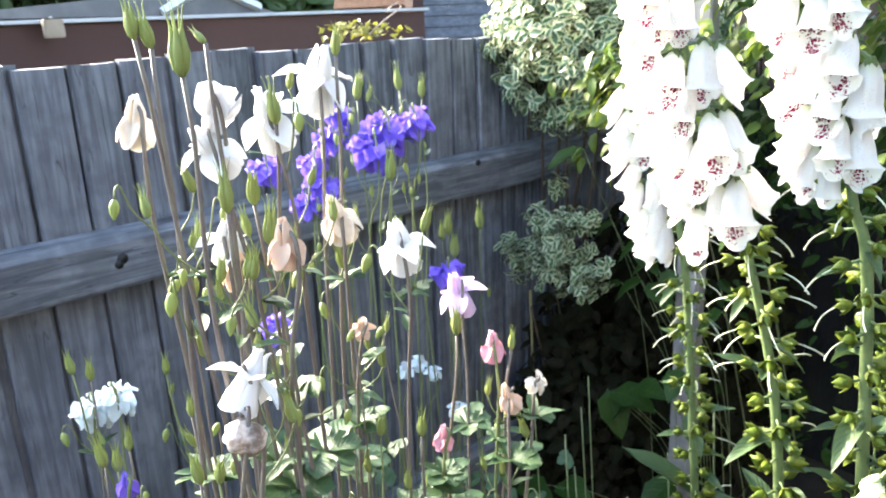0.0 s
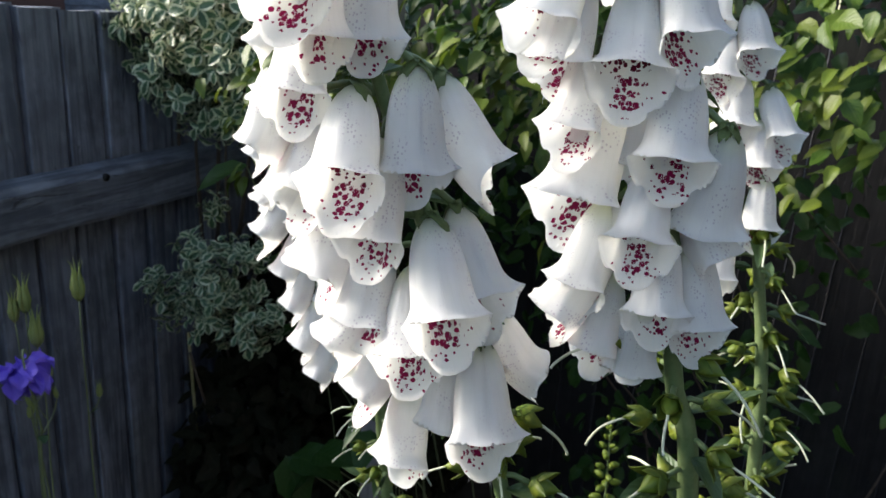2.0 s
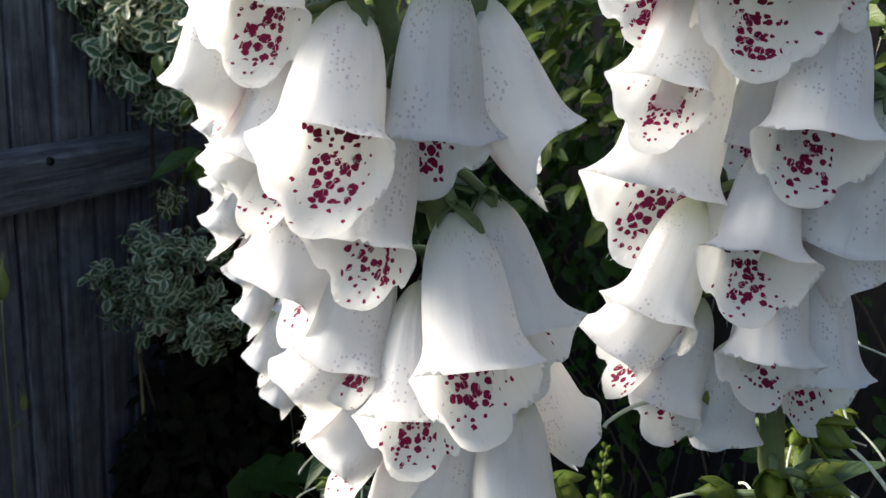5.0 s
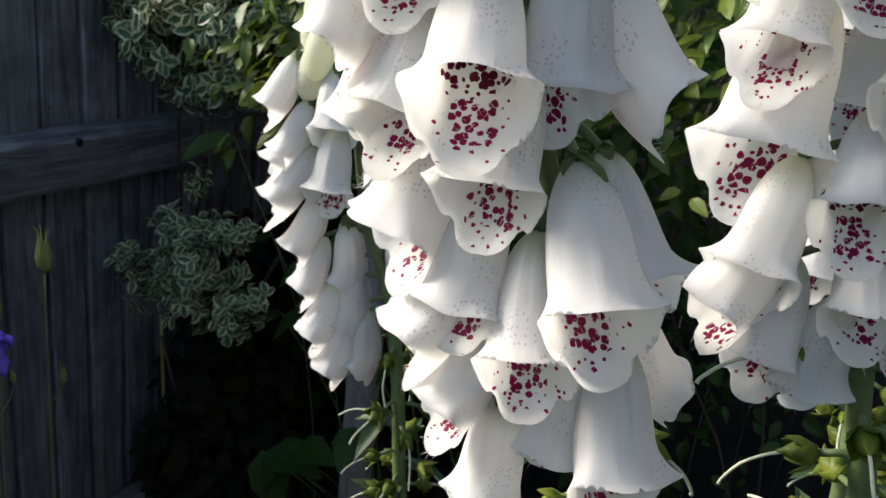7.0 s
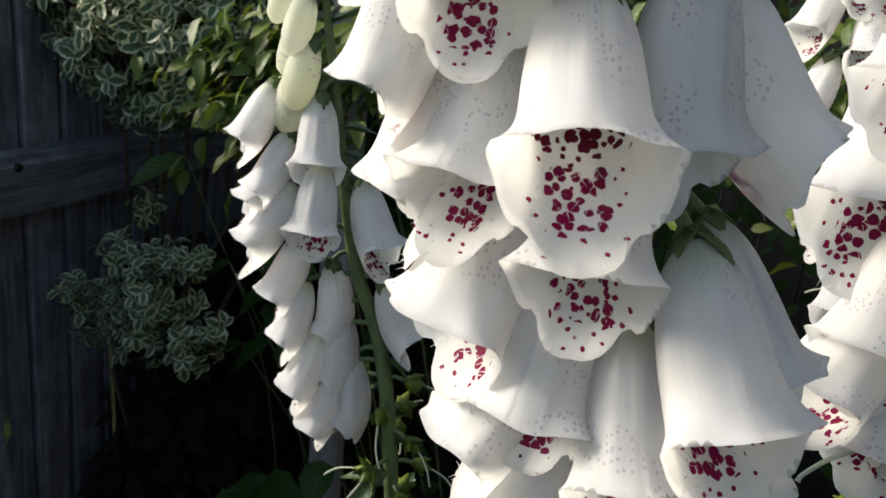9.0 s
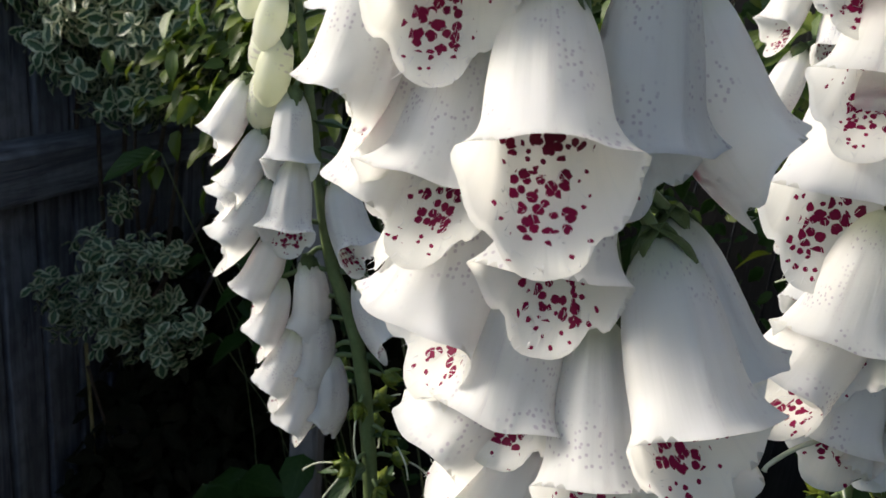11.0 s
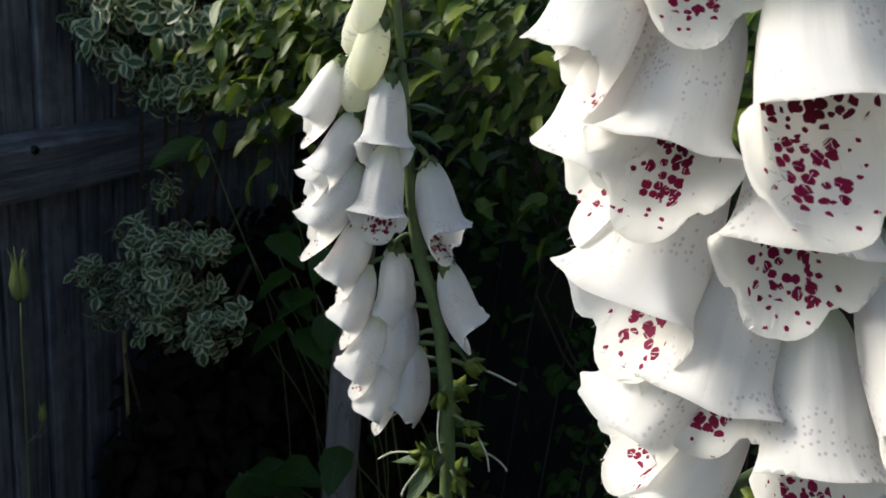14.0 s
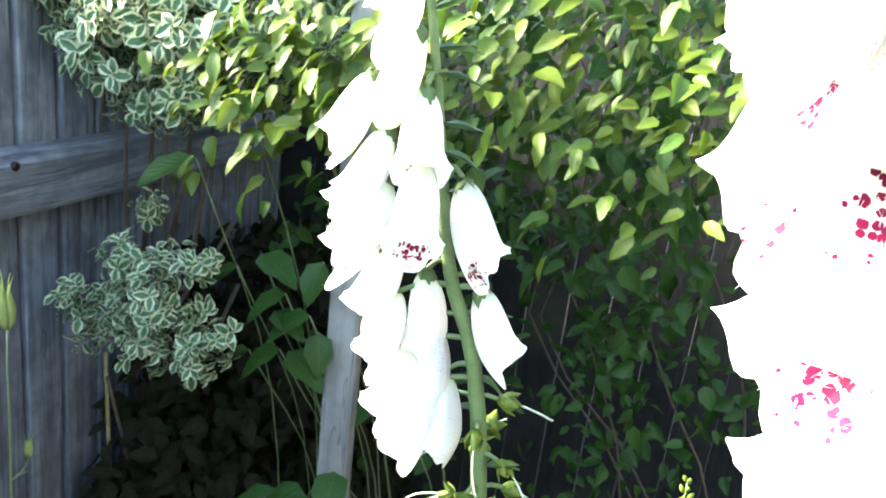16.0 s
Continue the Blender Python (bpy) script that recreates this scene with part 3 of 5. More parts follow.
# ---- variegated shrub over the fence ----
def build_euonymus():
    tmpl = [blade(1, 0.62, 0.10, 0.18, 0.5, 5, 0.03), blade(1, 0.56, 0.16, -0.22, 0.48, 5, 0.04), blade(1, 0.66, 0.05, 0.35, 0.52, 5, 0.05)]
    upper = ((-1.46, 1.75, 1.56, 0.15), (-1.33, 1.74, 1.58, 0.18), (-1.22, 1.77, 1.49, 0.17), (-1.37, 1.70, 1.43, 0.12), (-1.26, 1.80, 1.62, 0.18), (-1.26, 1.67, 1.37, 0.09), (-1.48, 1.80, 1.64, 0.16), (-1.5, 1.9, 1.60, 0.18), (-1.12, 1.86, 1.55, 0.15), (-1.3, 2.2, 1.52, 0.20), (-1.45, 2.05, 1.60, 0.18))
    lower = ((-1.29, 1.62, 1.05, 0.07), (-1.19, 1.58, 1.02, 0.085), (-1.11, 1.58, 0.955, 0.065), (-1.42, 1.62, 0.935, 0.06), (-1.22, 1.57, 0.94, 0.08), (-1.14, 1.60, 1.09, 0.04), (-1.30, 1.60, 0.965, 0.07), (-1.225, 1.56, 1.03, 0.065), (-1.20, 1.55, 0.96, 0.06), (-1.38, 1.60, 0.90, 0.045), (-1.13, 1.56, 0.92, 0.05), (-1.27, 1.64, 1.16, 0.035))
    for centres, label, n in ((upper, "dense variegated evergreen shrub spilling over the fence", 620), (lower, "low cream-edged evergreen sprays against the fence", 520)):
        bush = thing("variegated_shrub", (centres[0][0], centres[0][1], 0), label, "shrub")
        o = bush.location
        poses = []
        for cx, cy, cz, r in centres:
            c = Vector((cx, cy, cz))
            count = int(n * (r / 0.12) ** 2 * 0.95)
            for s in range(max(6, count // 7)):
                u = Vector((rng.gauss(0, 1), rng.gauss(0, 1), rng.gauss(0, 1))).normalized()
                if u.y > 0.75:
                    continue
                tip = c + u * r * rng.uniform(0.72, 1.12)
                axis = (u + Vector((0.1, -0.15, 0.35))).normalized()
                for k in range(8):
                    a = k * 2.4 + rng.uniform(0, 1)
                    side = axis.orthogonal().normalized()
                    side.rotate(Matrix.Rotation(a, 3, axis))
                    n_dir = (axis * rng.uniform(0.9, 1.3) + side * -0.35 + Vector((0.25, -0.4, 0.15))).normalized()
                    y_dir = (side + axis * 0.25).normalized()
                    x_dir = y_dir.cross(n_dir).normalized()
                    z_dir = x_dir.cross(y_dir)
                    m = Matrix((x_dir, y_dir, z_dir)).transposed().to_4x4()
                    size = rng.uniform(0.015, 0.027) * (1.0 if label.startswith("dense") else 0.78)
                    p = tip - axis * (0.006 * k) - o
                    if s % 9 < (6 if label.startswith("dense") else 7):
                        poses.append(Matrix.Translation(p) @ m @ Matrix.Scale(size * 1.5, 4))
        part("foliage", scatter("foliage", tmpl, poses, EUONYMUS), bush, kind="stuff")
        for cx, cy, cz, r in centres[:6]:
            foot = (cx - o.x - 0.12, 0.1, max(cz - 0.6, 0.02)) if label.startswith("dense") else (cx - o.x - 0.12, cy - o.y + 0.30, cz - 0.02)
            bend = (cx - o.x - 0.05, cy - o.y + 0.05, cz - 0.2) if label.startswith("dense") else (cx - o.x - 0.05, cy - o.y + 0.12, cz - 0.03)
            pts = spline([foot, bend, (cx - o.x, cy - o.y, cz)], 8)
            part("branch", mesh_of("branch", *tube(pts, [0.006 - 0.0005 * i for i in range(9)], 6), BARK), bush)


build_euonymus()


# ---- green climbers at the back ----
def build_climbers():
    heart = [blade(1, 0.66, 0.07, 0.22, 0.36, 6, 0.02, 0.06), blade(1, 0.55, 0.10, 0.35, 0.38, 6, 0.03, 0.07), blade(1, 0.48, 0.05, 0.15, 0.40, 6, 0.02, 0.07)]
    climber = thing("leafy_climber", (0.2, 2.2, 0), "tangled green climber with broad pointed leaves", "climber")
    o = climber.location
    poses = []
    for _ in range(20000):
        x = rng.uniform(-1.15, 2.2)
        z = rng.uniform(0.05, 2.25)
        if x < -0.5 and z < 1.05 and rng.random() < 0.9:
            continue
        if x < -0.95 and z > 1.25 and rng.random() < 0.6:
            continue
        if z < 0.75 and rng.random() < 0.6:
            continue
        if x > -0.3 and rng.random() < ((0.65 if x < 0 else 0.9) if z < 1.5 else 0.45):
            continue
        bulge = 0.22 * noise.noise((x * 1.7, z * 1.7, 3.0)) + 0.25 * max(0, z - 1.0)
        y = 2.05 - max(0, bulge) * 0.9 - 0.18 * max(0, x - 0.2) + rng.uniform(-0.16, 0.30)
        nrm = Vector((rng.gauss(-0.2, 0.6), rng.gauss(-0.65, 0.45), rng.gauss(0.45, 0.5)))
        p = Vector((x, y, z)) - o
        down = Vector((rng.gauss(0, 0.95), -0.3, rng.uniform(-1.2, -0.1))).normalized()
        nrm.normalize()
        yd = (down - nrm * down.dot(nrm)).normalized()
        xd = yd.cross(nrm)
        m = Matrix((xd, yd, nrm)).transposed().to_4x4()
        poses.append(Matrix.Translation(p) @ m @ Matrix.Scale(rng.uniform(0.022, 0.062), 4))
    part("foliage", scatter("foliage", heart, poses, CLIMBER), climber, kind="stuff")
    for _ in range(10):
        x = rng.uniform(-0.8, 1.6)
        pts = spline([(x - o.x, 0.1, 0.0), (x - o.x + rng.uniform(-0.2, 0.2), -0.05, 0.5), (x - o.x + rng.uniform(-0.3, 0.3), 0.0, 0.9), (x - o.x + rng.uniform(-0.4, 0.4), -0.12, 1.4), (x - o.x + rng.uniform(-0.6, 0.6), -0.2, 2.0)], 12)
        part("vine", mesh_of("vine", *tube(pts, 0.003, 5), BARK), climber)

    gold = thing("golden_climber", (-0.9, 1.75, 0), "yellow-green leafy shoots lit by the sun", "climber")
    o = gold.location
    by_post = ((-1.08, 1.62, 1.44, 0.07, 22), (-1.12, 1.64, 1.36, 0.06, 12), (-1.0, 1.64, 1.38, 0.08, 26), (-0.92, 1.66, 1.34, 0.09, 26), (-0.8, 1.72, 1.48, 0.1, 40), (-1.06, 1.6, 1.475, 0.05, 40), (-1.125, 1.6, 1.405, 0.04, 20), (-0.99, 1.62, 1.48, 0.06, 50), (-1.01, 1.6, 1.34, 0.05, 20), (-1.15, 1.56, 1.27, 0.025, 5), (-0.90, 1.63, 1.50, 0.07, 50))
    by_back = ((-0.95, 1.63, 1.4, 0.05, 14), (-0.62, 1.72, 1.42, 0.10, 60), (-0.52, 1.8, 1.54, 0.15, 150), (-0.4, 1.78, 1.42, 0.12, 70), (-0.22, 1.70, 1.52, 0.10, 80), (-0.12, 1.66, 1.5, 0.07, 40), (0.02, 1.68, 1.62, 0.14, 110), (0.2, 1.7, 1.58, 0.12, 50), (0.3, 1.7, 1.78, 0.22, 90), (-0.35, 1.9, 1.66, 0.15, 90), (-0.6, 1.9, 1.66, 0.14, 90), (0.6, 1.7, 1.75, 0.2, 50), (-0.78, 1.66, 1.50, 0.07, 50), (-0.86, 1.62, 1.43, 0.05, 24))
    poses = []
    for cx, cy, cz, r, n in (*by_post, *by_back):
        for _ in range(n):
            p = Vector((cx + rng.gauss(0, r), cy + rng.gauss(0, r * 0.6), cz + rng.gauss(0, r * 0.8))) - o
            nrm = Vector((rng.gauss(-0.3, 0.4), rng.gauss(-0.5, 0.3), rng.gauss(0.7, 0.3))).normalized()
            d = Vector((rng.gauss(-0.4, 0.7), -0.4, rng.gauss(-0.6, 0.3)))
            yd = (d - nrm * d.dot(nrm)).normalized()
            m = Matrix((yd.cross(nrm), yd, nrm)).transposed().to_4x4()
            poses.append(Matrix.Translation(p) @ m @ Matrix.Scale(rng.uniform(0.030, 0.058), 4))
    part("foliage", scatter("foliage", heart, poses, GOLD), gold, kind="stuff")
    for x in (-1.05, -0.9):
        pts = spline([(x + 0.2 - o.x, 0.3, 0.3), (x - o.x + 0.1, 0.2, 0.9), (x - o.x, 0.0, 1.5)], 8)
        part("vine", mesh_of("vine", *tube(pts, 0.003, 5), COL_GREEN), gold)

    # single broad leaves low down between the fence and the post
    low = ((-1.068, 1.600, 0.608, 0.135, -23, 100), (-1.063, 1.620, 0.602, 0.14, -9, -12), (-0.987, 1.600, 0.643, 0.12, -19, -40), (-1.352, 1.560, 0.197, 0.14, -11, -30),
           (-1.155, 1.500, 0.319, 0.13, -13, -26), (-0.994, 1.600, 0.598, 0.12, -161, 90), (-0.85, 1.60, 0.74, 0.10, -80, 40), (-0.88, 1.65, 0.38, 0.13, -110, 40))
    high = ((-0.994, 1.640, 1.045, 0.100, -160, 67), (-0.943, 1.640, 1.013, 0.100, -161, 56), (-0.993, 1.630, 0.939, 0.100, -160, 68), (-0.985, 1.650, 0.929, 0.102, -17, 44), (-1.058, 1.660, 1.102, 0.098, -18, 29),
            (-0.934, 1.660, 1.112, 0.085, -107, 110), (-0.931, 1.660, 0.975, 0.082, -61, 110), (-0.783, 1.660, 0.898, 0.098, -155, 86), (-1.106, 1.660, 1.070, 0.065, -146, 65), (-1.073, 1.660, 0.907, 0.062, -148, 43),
            (-1.024, 1.660, 0.997, 0.085, -21, 26), (-1.16, 1.60, 1.27, 0.11, -130, 30), (-1.08, 1.62, 1.40, 0.09, -60, 20))
    for x, y, z, size, az, tilt in (*low, *high):
        spray = thing("broad_leaf_shoot", (x, y, 0), "single fresh green heart-shaped leaf on a thin stalk", "leaf", "broad leaves by the post")
        d = Vector((math.cos(radians(az)), math.sin(radians(az)), -math.tan(radians(tilt * 0.5)))).normalized()
        nrm = Vector((d.x * 0.5, d.y * 0.5 - 0.3, 0.9))
        nrm = (nrm - d * d.dot(nrm)).normalized()
        m = Matrix((d.cross(nrm), d, nrm)).transposed().to_4x4()
        part("leaf", scatter("leaf", heart, [Matrix.Translation((0, 0, z)) @ m @ Matrix.Scale(size, 4)], CLIMBER), spray)
        pts = spline([(0.12, 0.25, 0), (0.08, 0.18, z * 0.6), (0, 0, z)], 8)
        part("stalk", mesh_of("stalk", *tube(pts, 0.0015, 5), COL_GREEN), spray)

    # growth at the foot of the fence, its leaves near black to paint the shade
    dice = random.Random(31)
    dark = thing("shade_coloured_ivy", (-1.35, 1.8, 0), "ivy with dull leaves at the fence foot, shade put into its near-black colour", "ivy")
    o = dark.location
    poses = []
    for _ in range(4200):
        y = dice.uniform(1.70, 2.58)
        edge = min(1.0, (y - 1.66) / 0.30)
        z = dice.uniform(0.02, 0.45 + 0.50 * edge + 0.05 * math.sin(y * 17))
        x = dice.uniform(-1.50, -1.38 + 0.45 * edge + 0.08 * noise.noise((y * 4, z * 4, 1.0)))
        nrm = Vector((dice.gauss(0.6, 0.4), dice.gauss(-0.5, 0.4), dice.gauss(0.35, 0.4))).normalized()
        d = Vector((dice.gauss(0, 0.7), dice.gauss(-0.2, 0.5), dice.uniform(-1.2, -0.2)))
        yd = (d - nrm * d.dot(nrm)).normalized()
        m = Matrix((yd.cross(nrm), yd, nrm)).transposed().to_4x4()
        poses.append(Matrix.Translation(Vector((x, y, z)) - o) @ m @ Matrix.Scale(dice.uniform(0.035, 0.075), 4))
    part("foliage", scatter("foliage", heart, poses, SHADE_IVY), dark, kind="stuff")
    for i in range(6):
        y = 1.75 + 0.13 * i
        pts = spline([(-0.1, y - o.y, 0), (-0.08, y - o.y + 0.05, 0.35), (-0.1, y - o.y - 0.02, 0.72)], 8)
        part("vine", mesh_of("vine", *tube(pts, 0.004, 5), BARK), dark)

    cane = thing("dry_cane", (-1.475, 1.755, 0), "thin straw-coloured dry stem against the fence", "stem")
    part("stalk", mesh_of("stalk", *tube(spline([(0.02, 0, 0), (0.005, 0.01, 0.4), (0, 0, 0.76)], 8), 0.0045, 7), STRAW), cane)

    tuft = thing("golden_shoot", (-1.60, 1.20, 1.50), "yellow-green climbing shoots along the fence top", "climber")
    poses = []
    for _ in range(110):
        y = rng.uniform(-0.075, 0.075) + (0.11 if rng.random() < 0.25 else 0)
        poses.append(facing((rng.uniform(-0.03, 0.03), y, 0.065 + 0.035 * rng.random() + 0.02 * max(0, 1 - abs(y) * 12)), (rng.gauss(0.4, 0.4), rng.gauss(0, 0.4), 0.8), rng.uniform(0, 360), rng.uniform(0.014, 0.026)))
    part("foliage", scatter("foliage", heart, poses, YELLOW), tuft, kind="stuff")
    pts = spline([(0.03, 0.04, 0.08), (0.04, 0.08, 0.11), (0.05, 0.13, 0.14), (0.05, 0.125, 0.152), (0.05, 0.10, 0.145), (0.05, 0.085, 0.13)], 16)
    part("dry_tendril", mesh_of("dry_tendril", *tube(pts, 0.0018, 6), DRY), tuft)


build_climbers()


# ---- foxgloves ----
BEND = 0.10


PROFILE_V = (0.0, 0.03, 0.08, 0.16, 0.28, 0.42, 0.58, 0.75, 0.88, 1.0)
PROFILE_R = (0.050, 0.098, 0.143, 0.192, 0.236, 0.266, 0.288, 0.303, 0.310, 0.316)


def bell_point(u, v, inset=0.0, seed=0.0, flare=1.0, tongue=0.48, side=0.0):
    """A place on a foxglove corolla one unit long: u round the tube from its upper side, v from neck to rim."""
    a = abs(math.degrees(u))
    wing = 0.50 * math.exp(-((a - 90) / 30) ** 2) + 0.62 * math.exp(-((a - 64) / 17) ** 2)
    upper = math.exp(-(a / 46) ** 2)
    lower = math.exp(-((180 - a) / 50) ** 2)
    s = min(1, max(0, (v - 0.66) / 0.34))
    g = s * s * (3 - 2 * s)
    e = min(1, max(0, (v - 0.74) / 0.26))
    cut = ((1 - math.cos(u)) * 0.5) ** 2.4
    length = 1.0 - 0.015 * math.exp(-(a / 30) ** 2) + tongue * cut + 0.05 * math.exp(-((a - 112) / 14) ** 2) - 0.07 * math.exp(-((a - 136) / 9) ** 2)
    rad = float(np.interp(v, PROFILE_V, PROFILE_R)) + flare * (0.012 * g + e ** 1.7 * 0.155 * wing + e ** 3 * 0.07 * upper + s ** 3 * 0.03 * lower)
    ripple = 0.018 * g * noise.noise((math.sin(u) * 2.6 + seed * 3.1, math.cos(u) * 2.6, v * 2))
    ridge = (0.009 * math.sin(u * 5 + seed) + 0.006 * math.sin(u * 11 + seed * 2) - 0.014 * math.exp(-((a - 14) / 7) ** 2)) * math.sin(math.pi * v) ** 0.7
    if seed:
        rad += ripple + ridge
    rad -= inset
    x = rad * math.sin(u) * 1.02
    y = rad * math.cos(u) * 0.94
    z = v * length - 0.05 * e ** 3 * wing * flare
    if seed:
        z += 0.03 * g * noise.noise((u * 1.3, seed * 1.7, 0))
    y -= 0.035 * math.sin(math.pi * min(1, v)) * (1 - math.cos(u)) * 0.5
    x += side * z * z
    y += BEND * z * z + 0.40 * max(0, z - 0.85) ** 2
    return (x, y, z)


def bell_mesh(seed):
    """A foxglove corolla, one unit from neck to upper lip: +Z to the mouth, +Y the upper side."""
    r = random.Random(seed)
    nu, nv = 44, 22
    flare = r.uniform(0.85, 1.15)
    tongue = r.uniform(0.42, 0.54)
    side = r.uniform(-0.012, 0.012)
    verts, uvs = [], []

    def point(u, v, inset):
        return bell_point(u, v, inset, seed + 0.5, flare, tongue, side)

    for inset in (0.0, 0.013):
        for j in range(nv + 1):
            v = j / nv
            for i in range(nu):
                u = 2 * math.pi * i / nu - math.pi
                end = inset * (0 if j == nv else 1)
                p = point(u, v, end * (0.4 if j == nv - 1 else 1))
                verts.append(p)
                low = (u + math.pi + math.pi) % (2 * math.pi) - math.pi
                uvs.append((low * 0.31, p[2]))
    faces, index = [], []
    block = (nv + 1) * nu
    for layer in (0, 1):
        for j in range(nv):
            for i in range(nu):
                n = (i + 1) % nu
                q = (j * nu + i, j * nu + n, (j + 1) * nu + n, (j + 1) * nu + i)
                if layer:
                    q = tuple(block + k for k in reversed(q))
                faces.append(q)
                index.append(layer)
    for i in range(nu):
        n = (i + 1) % nu
        faces.append((nv * nu + i, nv * nu + n, block + nv * nu + n, block + nv * nu + i))
        index.append(0)
    faces.append(tuple(range(nu)))
    index.append(0)
    # fine white hairs on the inner face of the lower lip
    for k in range(70):
        u = math.pi + r.uniform(-0.75, 0.75)
        u = u if u <= math.pi else u - 2 * math.pi
        p = Vector(point(u, r.uniform(0.62, 0.995), 0.012))
        d = Vector((-p.x * 0.9 + r.gauss(0, 0.25), 0.55 + r.gauss(0, 0.3), 0.25 + r.gauss(0, 0.4))).normalized()
        a = d.orthogonal().normalized() * 0.0035
        b = len(verts)
        verts += [tuple(p + a), tuple(p - a), tuple(p + d.cross(a)), tuple(p + d * r.uniform(0.05, 0.11))]
        uvs += [(0.9, 0.9)] * 4
        faces += [(b, b + 1, b + 3), (b + 1, b + 2, b + 3), (b + 2, b, b + 3)]
        index += [0, 0, 0]
    return mesh_of("bell", verts, faces, [PETAL, THROAT], True, uvs, index)


def sepal_verts(length, width, cup, curl, rows=6):
    """One pointed sepal that stands out from the foot of a flower, cupped round +Z."""
    verts, faces = [], []
    for i in range(rows + 1):
        t = i / rows
        w = width * 0.5 * (math.sin(math.pi * min(1, 0.12 + 0.88 * t) ** 0.9) ** 0.8) * (1 - 0.2 * t) + 0.0004 * (1 - t)
        if i == rows:
            w = width * 0.02
        z = length * t
        out = cup * math.sin(min(1.0, t * 1.6) * math.pi / 2) + curl * t ** 3
        for s in (-1, 0, 1):
            verts.append((s * w, out - abs(s) * w * 0.35, z))
    n = len(verts)
    verts += [(x, y - length * 0.03, z) for x, y, z in verts]
    for i in range(rows):
        for k in range(2):
            a = i * 3 + k
            faces.append((a, a + 1, a + 4, a + 3))
            faces.append((n + a + 3, n + a + 4, n + a + 1, n + a))
    for i in range(rows):
        faces.append((i * 3, i * 3 + 3, n + i * 3 + 3, n + i * 3))
        faces.append((i * 3 + 2, n + i * 3 + 2, n + i * 3 + 5, i * 3 + 5))
    return verts, faces


def ring_of(piece, count, spread=0.0, seed=0):
    r = random.Random(seed)
    V, F = [], []
    for k in range(count):
        m = Matrix.Rotation(2 * math.pi * k / count + r.uniform(-0.12, 0.12), 3, "Z") @ Matrix.Rotation(radians(spread + r.uniform(-8, 8)), 3, "X")
        b = len(V)
        V += [m @ Vector(v) for v in piece[0]]
        F += [tuple(b + q for q in f) for f in piece[1]]
    return V, F


def lathe(profile, sides=10):
    V, F = [], []
    for r, z in profile:
        for k in range(sides):
            a = 2 * math.pi * k / sides
            V.append((r * math.cos(a), r * math.sin(a), z))
    for i in range(len(profile) - 1):
        for k in range(sides):
            n = (k + 1) % sides
            F.append((i * sides + k, i * sides + n, (i + 1) * sides + n, (i + 1) * sides + k))
    F.append(tuple(range(sides - 1, -1, -1)))
    F.append(tuple((len(profile) - 1) * sides + k for k in range(sides)))
    return V, F


def joined(*pieces):
    V, F, I = [], [], []
    for n, (v, f) in enumerate(pieces):
        b = len(V)
        V += list(v)
        F += [tuple(b + q for q in g) for g in f]
        I += [n] * len(f)
    return V, F, I


BELLS = [bell_mesh(s) for s in range(9)]
UNIT = 0.041
SPIKE_BUD = mesh_of("bud", *lathe([(0.08, 0), (0.22, 0.15), (0.30, 0.42), (0.27, 0.7), (0.12, 0.93), (0.01, 1.0)], 10), CAPSULE)
CALYX = [mesh_of("calyx", *ring_of(sepal_verts(0.31, 0.24, 0.15, 0.02), 5, 0, s), SEPAL) for s in range(3)]
BUDS = []
for s in range(3):
    body = lathe([(0.05, 0), (0.13, 0.08), (0.20, 0.25), (0.235, 0.48), (0.225, 0.70), (0.17, 0.88), (0.06, 0.97), (0.01, 0.985)], 14)
    me = mesh_of("bud", *body, BUD, True, [(v[0], 0.3 + v[2] * 0.6) for v in body[0]])
    BUDS.append(me)
POD_MESH = []
for s in range(4):
    v, f, i = joined(ring_of(sepal_verts(0.0135, 0.0086, 0.0062, 0.003 if s % 2 else 0.0), 5, -8, s + 11),
                     lathe([(0.001, 0), (0.0040, 0.002), (0.0050, 0.005), (0.0042, 0.009), (0.0022, 0.0125), (0.0009, 0.0145), (0.0004, 0.016)], 10))
    POD_MESH.append(mesh_of("seed_capsule", v, f, [CAPSULE_SEPAL, CAPSULE], True, None, i))
STYLES = []
for s in range(4):
    bend = (0.6, 1.0, 1.5, 0.2)[s]
    pts = spline([(0, 0, 0.012), (0, -0.002 * bend, 0.020), (0, -0.006 * bend, 0.029), (0.001, -0.012 * bend, 0.036), (0.002, -0.014 * bend, 0.0375)], 10)
    STYLES.append(mesh_of("style", *tube(pts, [0.0007] * 8 + [0.00065, 0.0007, 0.0009], 6), STYLE))
BRACTS = []
for s in range(3):
    v, f, u = blade(1, 0.38, 0.16, (0.15, 0.45, -0.1)[s], 0.36, 8, 0.02)
    BRACTS.append(mesh_of("bract", v, f, BRACT, True, u))


def outward(az, droop):
    a, d = radians(az), radians(droop)
    return Vector((math.cos(a) * math.cos(d), math.sin(a) * math.cos(d), -math.sin(d)))


def frame_to(d, lift=0.0):
    """A turn whose Z runs along d, with Y as far up as it can be; lift tips Z down under d."""
    x = Vector((0, 0, 1)).cross(-d)
    x = x.normalized() if x.length > 1e-4 else Vector((1, 0, 0))
    y = d.cross(x)
    if y.z < 0:
        x, y = -x, -y
    m = Matrix((x, y, d)).transposed()
    return (m @ Matrix.Rotation(radians(-lift), 3, "X")).to_4x4()


